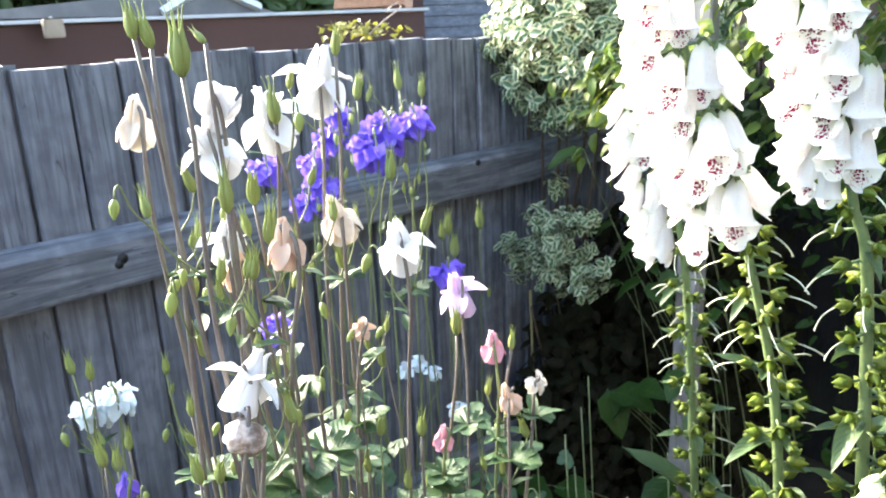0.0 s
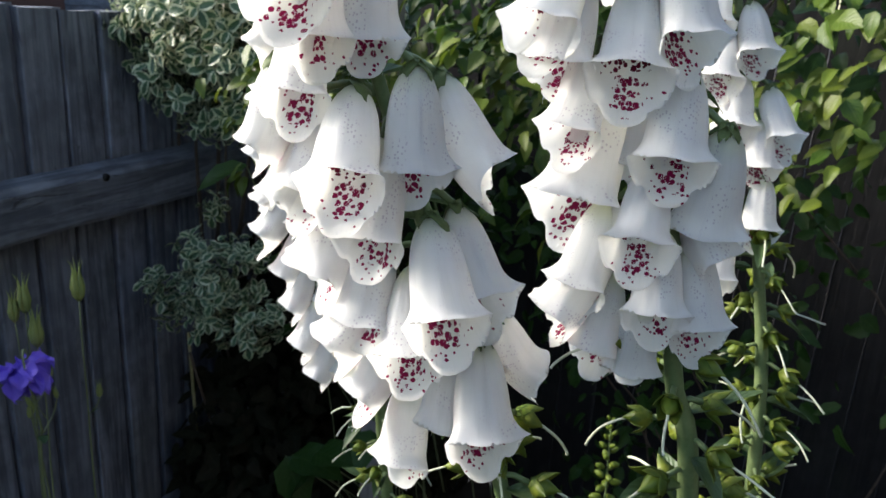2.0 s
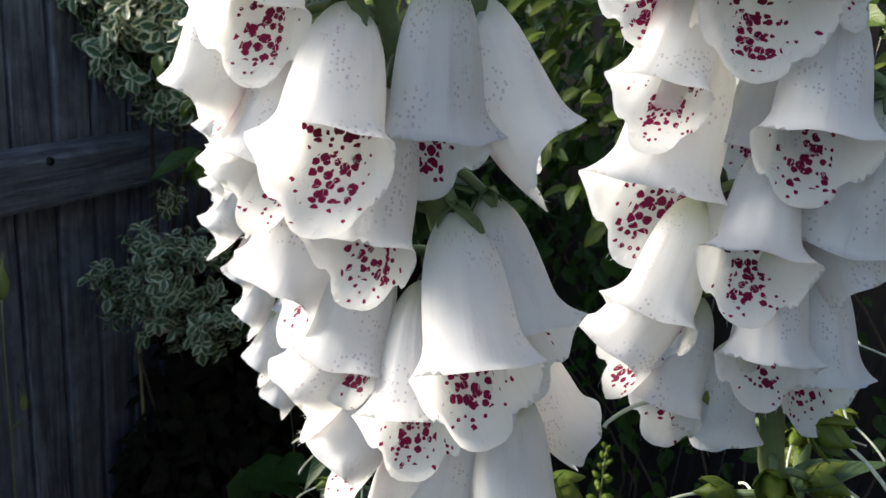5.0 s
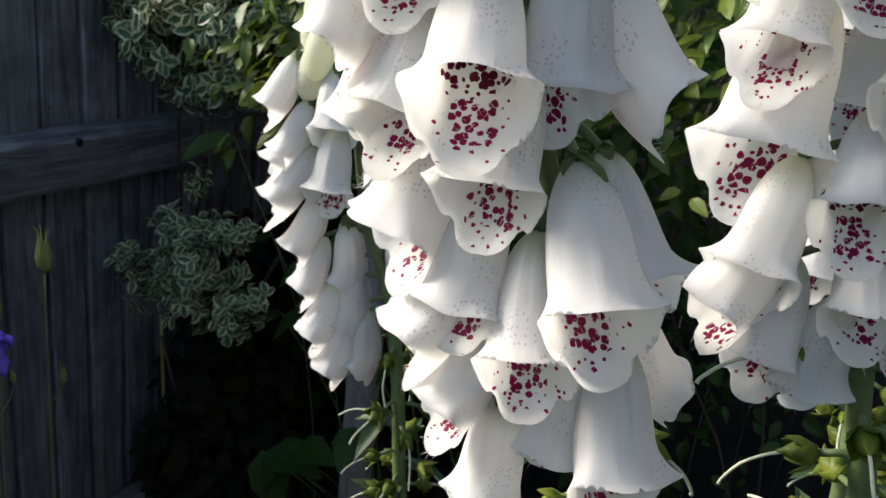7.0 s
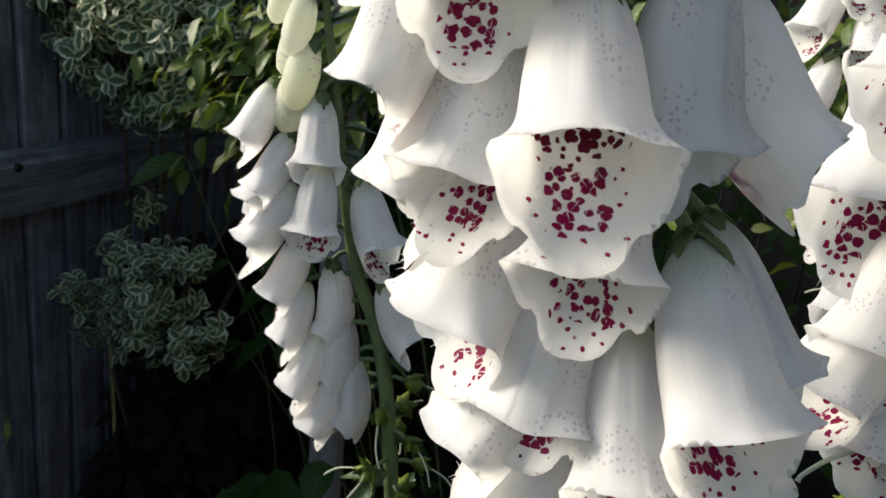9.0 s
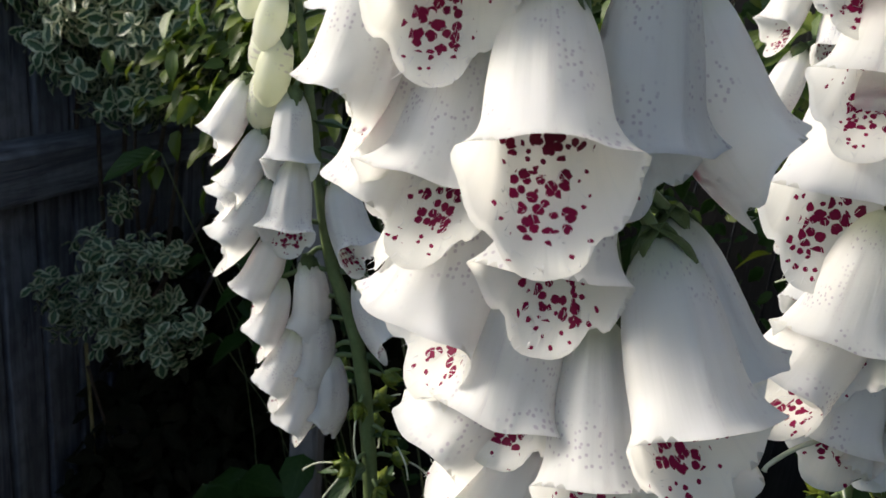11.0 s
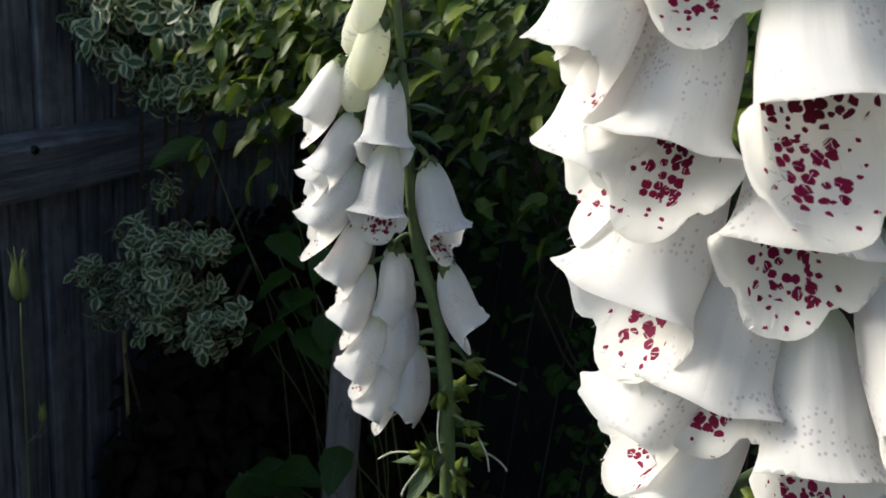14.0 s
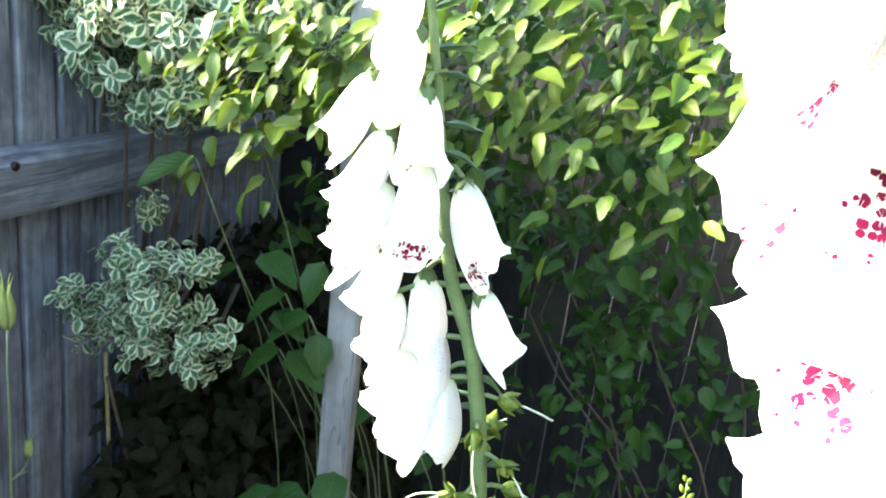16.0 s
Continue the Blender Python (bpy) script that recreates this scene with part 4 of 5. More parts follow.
def foxglove(stem_pts, label, radius=0.0062):
    base = Vector(stem_pts[-1])
    plant = thing("foxglove", base, label, "foxglove", "white foxgloves")
    pts = spline([Vector(p) - base for p in reversed(stem_pts)], 30)
    part("stem", mesh_of("stem", *tube(pts, [radius * (1.15 - 0.9 * (i / 30) ** 1.4) for i in range(31)], 12), STEM), plant)
    return plant, pts


def stem_at(plant, pts, z):
    z -= plant.location.z
    for a, b in zip(pts, pts[1:]):
        if b.z >= z:
            return a.lerp(b, (z - a.z) / max(1e-6, b.z - a.z)) + plant.location
    return pts[-1] + plant.location


def bell(plant, pts, x, y, z, az, droop, size, roll=None, leafy=1.0):
    """One open flower: neck place, way to its upper lip, size, roll; leafy scales the calyx where others crowd it."""
    n = len(plant.children)
    d = outward(az, droop)
    turn = frame_to(d, -28.0)
    neck = Vector((x, y, z)) - plant.location
    s = UNIT * size
    m = Matrix.Translation(neck) @ turn @ Matrix.Rotation(radians(rng.uniform(-3, 3) if roll is None else roll), 4, "Z") @ Matrix.Scale(s, 4)
    ob = part("flower", BELLS[n % len(BELLS)], plant, m)
    part("calyx", CALYX[n % 3], ob, pose(0, 0, -0.06, 0, 0, rng.uniform(0, 72)) @ Matrix.Scale(leafy, 4), "green pointed calyx")
    root = stem_at(plant, pts, z + 0.006) - plant.location
    mid = (root + neck) / 2 + Vector((0, 0, 0.004))
    part("flower_stalk", mesh_of("flower_stalk", *tube(spline([root, mid, neck], 6), 0.0018, 6), STEM), plant)


def buds(plant, pts, z0, z1, count, az0, arc, s0, s1, out=0.009):
    for i in range(count):
        t = i / max(1, count - 1)
        z = z0 + (z1 - z0) * t
        az = az0 + arc * math.sin(i * 2.4)
        d = outward(az, 76 - 62 * t * t)
        root = stem_at(plant, pts, z) - plant.location
        s = UNIT * (s0 + (s1 - s0) * t)
        at = root + Vector((d.x, d.y, 0)).normalized() * out * (1.15 - 0.5 * t)
        ob = part("bud", BUDS[i % 3], plant, Matrix.Translation(at) @ frame_to(d) @ Matrix.Scale(s, 4))
        part("calyx", CALYX[i % 3], ob, pose(0, 0, -0.05), "green pointed calyx")


def capsules(plant, pts, z0, z1, count, az0, bare=0.35, size=1.0):
    """Seed capsules under the flowers, set in a spiral; the upper ones still hold the white style."""
    for i in range(count):
        t = i / (count - 1)
        z = z0 + (z1 - z0) * t + rng.uniform(-0.004, 0.004)
        az = az0 + i * 137.5 + rng.uniform(-18, 18)
        d = outward(az, 18 - 40 * t + rng.uniform(-14, 14))
        root = stem_at(plant, pts, z) - plant.location
        flat = Vector((d.x, d.y, 0)).normalized()
        at = root + flat * rng.uniform(0.012, 0.018)
        s = size * (1.2 + 0.35 * t) * rng.uniform(0.88, 1.14)
        ob = part("seed_capsule", POD_MESH[i % 4], plant, Matrix.Translation(at) @ frame_to(d) @ Matrix.Scale(s, 4))
        if t < bare or rng.random() < 0.12:
            part("style", STYLES[i % 4], ob, pose(0, 0, 0, 0, 0, rng.uniform(-25, 25)), "thin white style")
        part("stalk", mesh_of("stalk", *tube([root, (root + at) / 2 + Vector((0, 0, 0.002)), at], 0.0016, 6), STEM), plant)
        if i % 2 == 1:
            m = Matrix.Translation(root + flat * 0.004 - Vector((0, 0, 0.008))) @ Matrix.Rotation(radians(az - 90 + rng.uniform(-15, 15)), 4, "Z") @ Matrix.Rotation(radians(rng.uniform(-15, 25)), 4, "X") @ Matrix.Scale(rng.uniform(0.026, 0.042) * (1 + 0.9 * t), 4)
            part("bract", BRACTS[i % 3], plant, m)


def leaves_low(plant, pts, z0, z1, count, size):
    for i in range(count):
        z = z0 + (z1 - z0) * i / max(1, count - 1)
        az = i * 137.5 + 40
        root = stem_at(plant, pts, z) - plant.location
        m = Matrix.Translation(root) @ Matrix.Rotation(radians(az), 4, "Z") @ Matrix.Rotation(radians(rng.uniform(0, 30)), 4, "X") @ Matrix.Scale(size * rng.uniform(0.8, 1.2), 4)
        part("leaf", BRACTS[i % 3], plant, m)



def side_bracts(plant, pts, z0, z1, count, az0):
    """Small pointed bracts that stand out from a stem on the side away from its flowers."""
    for i in range(count):
        z = z0 + (z1 - z0) * i / (count - 1) + rng.uniform(-0.006, 0.006)
        az = az0 + rng.uniform(-35, 35)
        root = stem_at(plant, pts, z) - plant.location
        m = Matrix.Translation(root) @ Matrix.Rotation(radians(az - 90), 4, "Z") @ Matrix.Rotation(radians(rng.uniform(-5, 25)), 4, "X") @ Matrix.Scale(rng.uniform(0.020, 0.032), 4)
        part("bract", BRACTS[i % 3], plant, m)
f1, f1_pts = foxglove([(-0.413, 0.559, 1.860), (-0.340, 0.632, 1.568), (-0.287, 0.685, 1.355), (-0.255, 0.715, 1.123), (-0.228, 0.740, 0.561), (-0.201, 0.766, 0.000)],
    "tall white foxglove spike with spotted bells, in full bloom")
for row in (
    (-0.347, 0.616, 1.580, -70, 31, 1.05, 6),
    (-0.337, 0.623, 1.559, -83, 50, 1.04, 6, 0.45),
    (-0.361, 0.633, 1.545, -134, 55, 1.22, -7, 0.3),
    (-0.342, 0.631, 1.515, -111, 53, 1.00, -10, 0.45),
    (-0.346, 0.642, 1.499, -150, 46, 1.11, 1),
    (-0.363, 0.622, 1.570, -110, 47, 0.93, -14, 0.35),
    (-0.384, 0.614, 1.589, -151, 58, 0.88, 2),
    (-0.368, 0.613, 1.612, -89, 50, 0.92, -11),
    (-0.378, 0.629, 1.572, -155, 59, 1.08, -1),
    (-0.315, 0.626, 1.527, -39, 38, 1.08, 21),
    (-0.325, 0.634, 1.501, -64, 40, 1.00, 9, 0.45),
    (-0.321, 0.639, 1.586, 8, 38, 1.06, -5),
    (-0.325, 0.625, 1.590, -44, 60, 1.03, 3),
):
    bell(f1, f1_pts, *row)
for row in (
    (-0.312, 0.646, 1.528, -27, 36, 1.04, 12),
    (-0.300, 0.670, 1.474, 40, 37, 0.98, 3),
    (-0.307, 0.645, 1.464, -58, 72, 1.02, 1),
    (-0.296, 0.647, 1.466, -50, 47, 1.09, 0),
    (-0.331, 0.648, 1.434, -96, 62, 0.96, -3),
    (-0.357, 0.601, 1.635, -57, 59, 0.87, -1, 0.4),
    (-0.339, 0.610, 1.640, -59, 71, 0.94, -2),
    (-0.360, 0.596, 1.654, -75, 41, 1.03, -0, 0.4),
    (-0.363, 0.592, 1.660, -74, 62, 0.85),
    (-0.385, 0.630, 1.600, -160, 50, 0.85, 0, 0.4),
    (-0.385, 0.628, 1.625, -158, 50, 0.85),
    (-0.392, 0.622, 1.645, -150, 52, 0.80),
    (-0.335, 0.644, 1.468, -138, 42, 0.95, -5),
):
    bell(f1, f1_pts, *row)
f2, f2_pts = foxglove([(-0.267, 0.683, 1.860), (-0.238, 0.692, 1.642), (-0.213, 0.700, 1.455), (-0.190, 0.715, 1.324), (-0.149, 0.742, 0.662), (-0.109, 0.768, 0.000)],
    "white foxglove spike crowded with drooping spotted bells")
for row in (
    (-0.264, 0.678, 1.603, -114, 50, 0.95, -9),
    (-0.260, 0.696, 1.585, -111, 49, 1.36, -16, 0.45),
    (-0.249, 0.679, 1.628, -79, 38, 1.04, -1, 0.45),
    (-0.226, 0.683, 1.596, -81, 47, 1.04, 1),
    (-0.234, 0.687, 1.550, -85, 34, 0.94, -1, 0.15),
    (-0.253, 0.684, 1.531, -122, 52, 0.96, -8, 0.15),
    (-0.250, 0.690, 1.515, -150, 41, 1.08, -1, 0.15),
    (-0.225, 0.684, 1.522, -69, 52, 0.90, 9, 0.15),
    (-0.211, 0.697, 1.515, -43, 50, 0.95, 10, 0.15),
    (-0.246, 0.691, 1.496, -123, 56, 0.91, -9, 0.15),
    (-0.229, 0.683, 1.487, -79, 78, 0.86, 5, 0.15),
    (-0.205, 0.682, 1.571, -74, 78, 1.09, 12),
    (-0.262, 0.672, 1.671, -86, 42, 0.87, -2, 0.45),
):
    bell(f2, f2_pts, *row)
for row in (
    (-0.249, 0.676, 1.664, -78, 76, 0.91, -1, 0.5),
    (-0.232, 0.675, 1.644, -39, 51, 0.94, 3),
    (-0.273, 0.671, 1.634, -102, 54, 1.01, -1, 0.15),
    (-0.276, 0.671, 1.646, -106, 41, 1.03, -6),
    (-0.260, 0.676, 1.679, -98, 58, 0.9),
    (-0.244, 0.671, 1.701, -80, 62, 0.85),
    (-0.215, 0.696, 1.550, -5, 50, 0.95),
    (-0.237, 0.690, 1.590, -97, 66, 0.95),
):
    bell(f2, f2_pts, *row)
f3, f3_pts = foxglove([(-0.284, 0.989, 1.860), (-0.229, 0.980, 1.636), (-0.178, 0.972, 1.430), (-0.149, 0.960, 1.230), (-0.118, 0.947, 0.615), (-0.087, 0.934, 0.000)],
    "slender white foxglove spike standing further back")
for row in (
    (-0.247, 0.968, 1.686, -83, 55, 0.88, -0),
    (-0.241, 0.965, 1.647, -85, 45, 0.96, 0, 0.6),
    (-0.231, 0.964, 1.609, -82, 44, 0.99, -1),
    (-0.217, 0.972, 1.628, -52, 41, 1.01, 7),
    (-0.194, 0.973, 1.568, -39, 38, 1.01, 8),
    (-0.215, 0.963, 1.577, -78, 50, 0.98, 0),
    (-0.195, 0.962, 1.544, -67, 47, 0.89, 5, 0.5),
    (-0.186, 0.960, 1.502, -76, 53, 0.96, 4),
    (-0.213, 0.961, 1.525, -92, 56, 0.94, -0, 0.5),
    (-0.209, 0.956, 1.467, -93, 58, 1.10, -1),
    (-0.258, 0.969, 1.666, -155, 50, 0.9),
    (-0.253, 0.964, 1.621, -155, 50, 0.95),
    (-0.247, 0.960, 1.573, -155, 50, 0.95),
):
    bell(f3, f3_pts, *row)
for row in (
    (-0.219, 0.962, 1.502, -155, 48, 0.95, 0, 0.5),
    (-0.216, 0.969, 1.540, -155, 52, 0.92),
    (-0.266, 0.967, 1.685, -151, 52, 0.80),
):
    bell(f3, f3_pts, *row)
f0, f0_pts = foxglove([(-0.571, 0.896, 1.680), (-0.539, 0.896, 1.520), (-0.517, 0.896, 1.409), (-0.478, 0.904, 1.256), (-0.422, 0.915, 0.628), (-0.366, 0.927, 0.000)],
    "narrow white foxglove spike beside the wooden post")
for row in (
    (-0.540, 0.880, 1.514, -64, 54, 1.06, -0),
    (-0.572, 0.880, 1.518, -141, 43, 1.01, 1),
    (-0.560, 0.880, 1.488, -140, 45, 1.04, 0),
    (-0.536, 0.879, 1.472, -79, 53, 1.11, 1, 0.4),
    (-0.563, 0.882, 1.473, -141, 35, 0.97, 0, 0.3),
    (-0.555, 0.879, 1.456, -141, 39, 1.18, 3, 0.45),
    (-0.548, 0.883, 1.421, -141, 48, 1.10, 1),
    (-0.530, 0.891, 1.403, -178, 75, 1.09, 2),
    (-0.543, 0.882, 1.389, -141, 52, 1.02, 2, 0.4),
    (-0.522, 0.891, 1.370, -178, 72, 1.10, 1, 0.35),
    (-0.531, 0.885, 1.355, -140, 49, 1.10, -2, 0.6),
    (-0.511, 0.893, 1.337, -178, 73, 1.09, 1, 0.35),
    (-0.520, 0.887, 1.328, -141, 54, 1.09, 3, 0.45),
):
    bell(f0, f0_pts, *row)
for row in (
    (-0.514, 0.896, 1.462, -16, 44, 1.14, 1),
    (-0.495, 0.900, 1.396, 10, 44, 1.08, 0),
):
    bell(f0, f0_pts, *row)
buds(f1, f1_pts, 1.668, 1.84, 18, -95, 80, 0.85, 0.35)
buds(f2, f2_pts, 1.705, 1.84, 13, -85, 90, 0.85, 0.35)
buds(f3, f3_pts, 1.70, 1.84, 12, -95, 90, 0.75, 0.35)
buds(f0, f0_pts, 1.535, 1.665, 11, -138, 42, 1.25, 0.45, 0.014)
capsules(f1, f1_pts, 1.415, 0.95, 52, 20, size=0.82)
capsules(f2, f2_pts, 1.475, 0.98, 54, 70, size=0.82)
capsules(f3, f3_pts, 1.465, 0.95, 56, 130, size=0.82)
capsules(f0, f0_pts, 1.325, 0.88, 50, 10, 0.5, 0.78)
side_bracts(f0, f0_pts, 1.60, 1.33, 14, 20)
side_bracts(f1, f1_pts, 1.62, 1.46, 6, 30)
side_bracts(f2, f2_pts, 1.62, 1.48, 5, 40)
for plant, points in ((f1, f1_pts), (f2, f2_pts), (f3, f3_pts), (f0, f0_pts)):
    leaves_low(plant, points, 0.12, 0.92, 12, 0.13)
f4, f4_pts = foxglove([(-0.106, 0.524, 1.300), (-0.100, 0.527, 1.23), (-0.09, 0.53, 1.08), (-0.08, 0.54, 0.5), (-0.07, 0.55, 0.0)],
    "short white foxglove spike with a few bells", 0.0045)
for row in ((-0.113, 0.520, 1.292, -150, 50, 0.66), (-0.100, 0.515, 1.282, -95, 54, 0.66), (-0.110, 0.520, 1.257, -135, 54, 0.7), (-0.096, 0.514, 1.247, -75, 54, 0.7), (-0.108, 0.520, 1.222, -140, 56, 0.72)):
    bell(f4, f4_pts, *row)
buds(f4, f4_pts, 1.285, 1.299, 4, -100, 60, 0.6, 0.4)
capsules(f4, f4_pts, 1.215, 1.00, 16, 0, size=0.7)
spike = thing("bud_spike", (-0.30, 1.22, 0), "small yellow-green flower spike still in tight bud", "flower spike")
spike_pts = spline([(0.02, 0.02, 0), (0.01, 0.01, 0.5), (0.0, 0.0, 0.95), (-0.008, 0.0, 1.12)], 20)
part("stem", mesh_of("stem", *tube(spike_pts, [0.0035 * (1.1 - 0.045 * i) for i in range(21)], 8), STEM), spike)
for i in range(26):
    z = 0.98 + 0.14 * (i / 25) ** 0.9
    d = outward(i * 137.5, 25 - 90 * (i / 25))
    at = Vector((-0.008 * (z - 0.95) / 0.17, 0, z)) + Vector((d.x, d.y, 0)) * 0.004
    part("bud", SPIKE_BUD, spike, Matrix.Translation(at) @ frame_to(d) @ Matrix.Scale(0.019 - 0.011 * i / 25, 4), "pale yellow-green bud")



# ---- columbines ----
def columbine_petal(frill=0.0, spur=1.0, curl=1.0):
    """One hollow petal: a blade at the mouth that narrows upwards into a hooked spur."""
    V, F = [], []
    rows, sides = 12, 10
    for i in range(rows + 1):
        t = i / rows
        if t < 0.45:
            k = t / 0.45
            c = Vector((0, 0.30 - 0.10 * k, -0.55 + 0.80 * k))
            r = 0.31 - 0.17 * k
        else:
            k = (t - 0.45) / 0.55
            a = k * 2.6 * curl
            c = Vector((0, 0.20 + 0.16 * spur * k + 0.22 * spur * (1 - math.cos(a)) * -0.55, 0.25 + 0.75 * spur * k - 0.18 * max(0, k - 0.6)))
            r = 0.14 * (1 - k) ** 0.7 + 0.035
        for j in range(sides):
            a = 2 * math.pi * j / sides
            rr = r * (1 + frill * math.sin(a * 3 + i) * (t < 0.2))
            low = 0.16 * max(0, math.sin(a)) * (t < 0.05)
            V.append((c.x + rr * math.cos(a), c.y + rr * 0.7 * math.sin(a), c.z - low))
    for i in range(rows):
        for j in range(sides):
            n = (j + 1) % sides
            F.append((i * sides + j, i * sides + n, (i + 1) * sides + n, (i + 1) * sides + j))
    F.append(tuple(rows * sides + j for j in range(sides)))
    return V, F


def columbine_sepal(length=1.0, width=0.66):
    v, f, u = blade(length, width, 0.10, 0.12, 0.45, 7, 0.02)
    n = len(v)
    v2 = np.vstack([v, v - np.array([0, 0, 0.02])])
    return [Vector(q) for q in v2], list(f) + [tuple(n + q for q in reversed(g)) for g in f]


def frilled(seed):
    """A double flower: many overlapping ruffled petals that hang like a skirt."""
    r = random.Random(seed)
    V, F = [], []
    for ring, (count, spread, size) in enumerate(((9, 68, 0.80), (9, 48, 0.9), (8, 28, 0.85), (6, 10, 0.7))):
        for k in range(count):
            v, f, u = blade(size * r.uniform(0.85, 1.1), 0.44, 0.20, r.uniform(-0.15, 0.35), 0.62, 8, 0.11)
            m = Matrix.Rotation(2 * math.pi * k / count + ring * 0.4 + r.uniform(-0.2, 0.2), 4, "Z") @ Matrix.Translation((0, 0.06, 0.25 - ring * 0.05)) @ Matrix.Rotation(radians(-90 + spread + r.uniform(-10, 10)), 4, "X")
            b = len(V)
            V += [m @ Vector(q) for q in v]
            F += [tuple(b + q for q in g) for g in f]
    return V, F


def ringed(piece, count, tilt, lift=0.0, out=0.0, seed=0):
    r = random.Random(seed)
    V, F = [], []
    for k in range(count):
        m = Matrix.Rotation(2 * math.pi * (k + (0.5 if lift else 0)) / count + r.uniform(-0.1, 0.1), 4, "Z") @ Matrix.Translation((0, out, lift)) @ Matrix.Rotation(radians(tilt + r.uniform(-7, 7)), 4, "X")
        b = len(V)
        V += [m @ Vector(q) for q in piece[0]]
        F += [tuple(b + q for q in g) for g in piece[1]]
    return V, F


def stamen_bunch():
    V, F = [], []
    r = random.Random(3)
    for k in range(16):
        a = r.uniform(0, 6.28)
        d = r.uniform(0.02, 0.10)
        v, f = tube([(d * math.cos(a) * 0.4, d * math.sin(a) * 0.4, 0.1), (d * math.cos(a), d * math.sin(a), -0.55), (d * math.cos(a), d * math.sin(a), -0.66)], [0.012, 0.012, 0.026], 5)
        b = len(V)
        V += v
        F += [tuple(b + q for q in g) for g in f]
    return V, F


STAMENS = mesh_of("stamens", *stamen_bunch(), STAMEN)
PETALS = {}
SEPALS = {}
for key, mat in (("white", COL_WHITE), ("cream", COL_CREAM), ("peach", COL_PEACH), ("purple", COL_PURPLE), ("lilac", COL_LILAC), ("pink", COL_PINK), ("ice", COL_ICE), ("dry", DRY)):
    PETALS[key] = [mesh_of("petals", *ringed(columbine_petal(0.10, 1.05, 1.1 + 0.4 * s), 5, 0, 0, 0, s), mat) for s in range(2)]
    PETALS[key].append(mesh_of("petals", *frilled(5), mat))
    PETALS[key].append(mesh_of("petals", *ringed(columbine_petal(0.1, 0.95, 1.3), 5, -2, 0, -0.02, 9), mat))
    SEPALS[key] = mesh_of("sepal", *columbine_sepal(), mat)


def pod_mesh(seed, tall):
    """Five upright follicles with thread-like tips."""
    r = random.Random(seed)
    V, F = [], []
    for k in range(5):
        a = 2 * math.pi * k / 5 + r.uniform(-0.1, 0.1)
        c = Vector((math.cos(a), math.sin(a), 0))
        lean = r.uniform(0.0, 0.045)
        pts = [Vector((0, 0, 0)) + c * 0.03, c * 0.10 + Vector((0, 0, 0.18)), c * 0.125 + Vector((0, 0, 0.48)), c * 0.10 + Vector((0, 0, 0.80)), c * (0.09 + lean) + Vector((0, 0, 1.0)), c * (0.10 + lean * 2.2) + Vector((0, 0, 1.22 * tall)), c * (0.16 + lean * 3) + Vector((0, 0, 1.40 * tall))]
        v, f = tube(pts, [0.03, 0.09, 0.115, 0.075, 0.028, 0.010, 0.006], 8)
        b = len(V)
        V += v
        F += [tuple(b + q for q in g) for g in f]
    return mesh_of("seed_pod", V, F, POD)


PODS = [pod_mesh(s, 1.0 + 0.1 * (s % 2)) for s in range(4)]
SMALL_BUD = mesh_of("bud", *lathe([(0.04, 0), (0.16, 0.1), (0.24, 0.35), (0.20, 0.65), (0.08, 0.92), (0.01, 1.0)], 10), POD)


def husk_mesh():
    """A collapsed flower, dry as paper: a lopsided hollow bag with deep folds."""
    V, F = [], []
    rows, sides = 12, 28
    for i in range(rows + 1):
        t = i / rows
        r = 0.0155 * math.sin(math.pi * min(0.93, 0.05 + 0.92 * t)) ** 0.6
        for j in range(sides):
            a = 2 * math.pi * j / sides
            fold = 1 + 0.13 * math.sin(a * 5 + 3 * t) + 0.22 * noise.noise((math.cos(a) * 1.7, math.sin(a) * 1.7, t * 4))
            V.append((r * fold * math.cos(a), r * fold * math.sin(a) * 0.85, 0.012 - 0.026 * t + 0.003 * math.cos(a + 1)))
    for i in range(rows):
        for j in range(sides):
            n = (j + 1) % sides
            F.append((i * sides + j, (i + 1) * sides + j, (i + 1) * sides + n, i * sides + n))
    return mesh_of("papery_husk", V, F, HUSK)


def lobed_leaf(seed):
    """A three-lobed columbine leaf made of rounded blades."""
    r = random.Random(seed)
    V, F, U = [], [], []
    for az, size in ((0, 1.0), (52, 0.85), (-52, 0.85)):
        v, f, u = blade(size, 0.72, 0.05, r.uniform(0.05, 0.25), 0.62, 6, 0.03, 0.10)
        m = Matrix.Rotation(radians(az), 3, "Z")
        b = len(V)
        V += [m @ Vector(q) for q in v]
        F += [tuple(b + q for q in g) for g in f]
        U += u
    return mesh_of("leaf", V, F, COL_LEAF, True, U)


LOBED = [lobed_leaf(s) for s in range(3)]
NARROW = []
for s in range(2):
    v, f, u = blade(1, 0.36, 0.1, 0.15, 0.45, 7, 0.02)
    NARROW.append(mesh_of("leaf", v, f, COL_LEAF, True, u))


def wavy(curve, amount):
    """The small bends and kinks of a living stem."""
    a, b = rng.uniform(0, 6), rng.uniform(0, 6)
    n = len(curve) - 1
    out = []
    for i, p in enumerate(curve):
        w = amount * max(0.0, math.sin(math.pi * i / n)) ** 0.5
        out.append(p + Vector((w * math.sin(i * 0.75 + a), w * math.sin(i * 0.62 + b), 0)))
    return out


def upright(foot, tip):
    """A foot mostly under its flower, a little drawn to the middle of the clump."""
    foot, tip = Vector(foot), Vector(tip)
    p = tip.lerp(foot, 0.45)
    return Vector((p.x, p.y, 0))


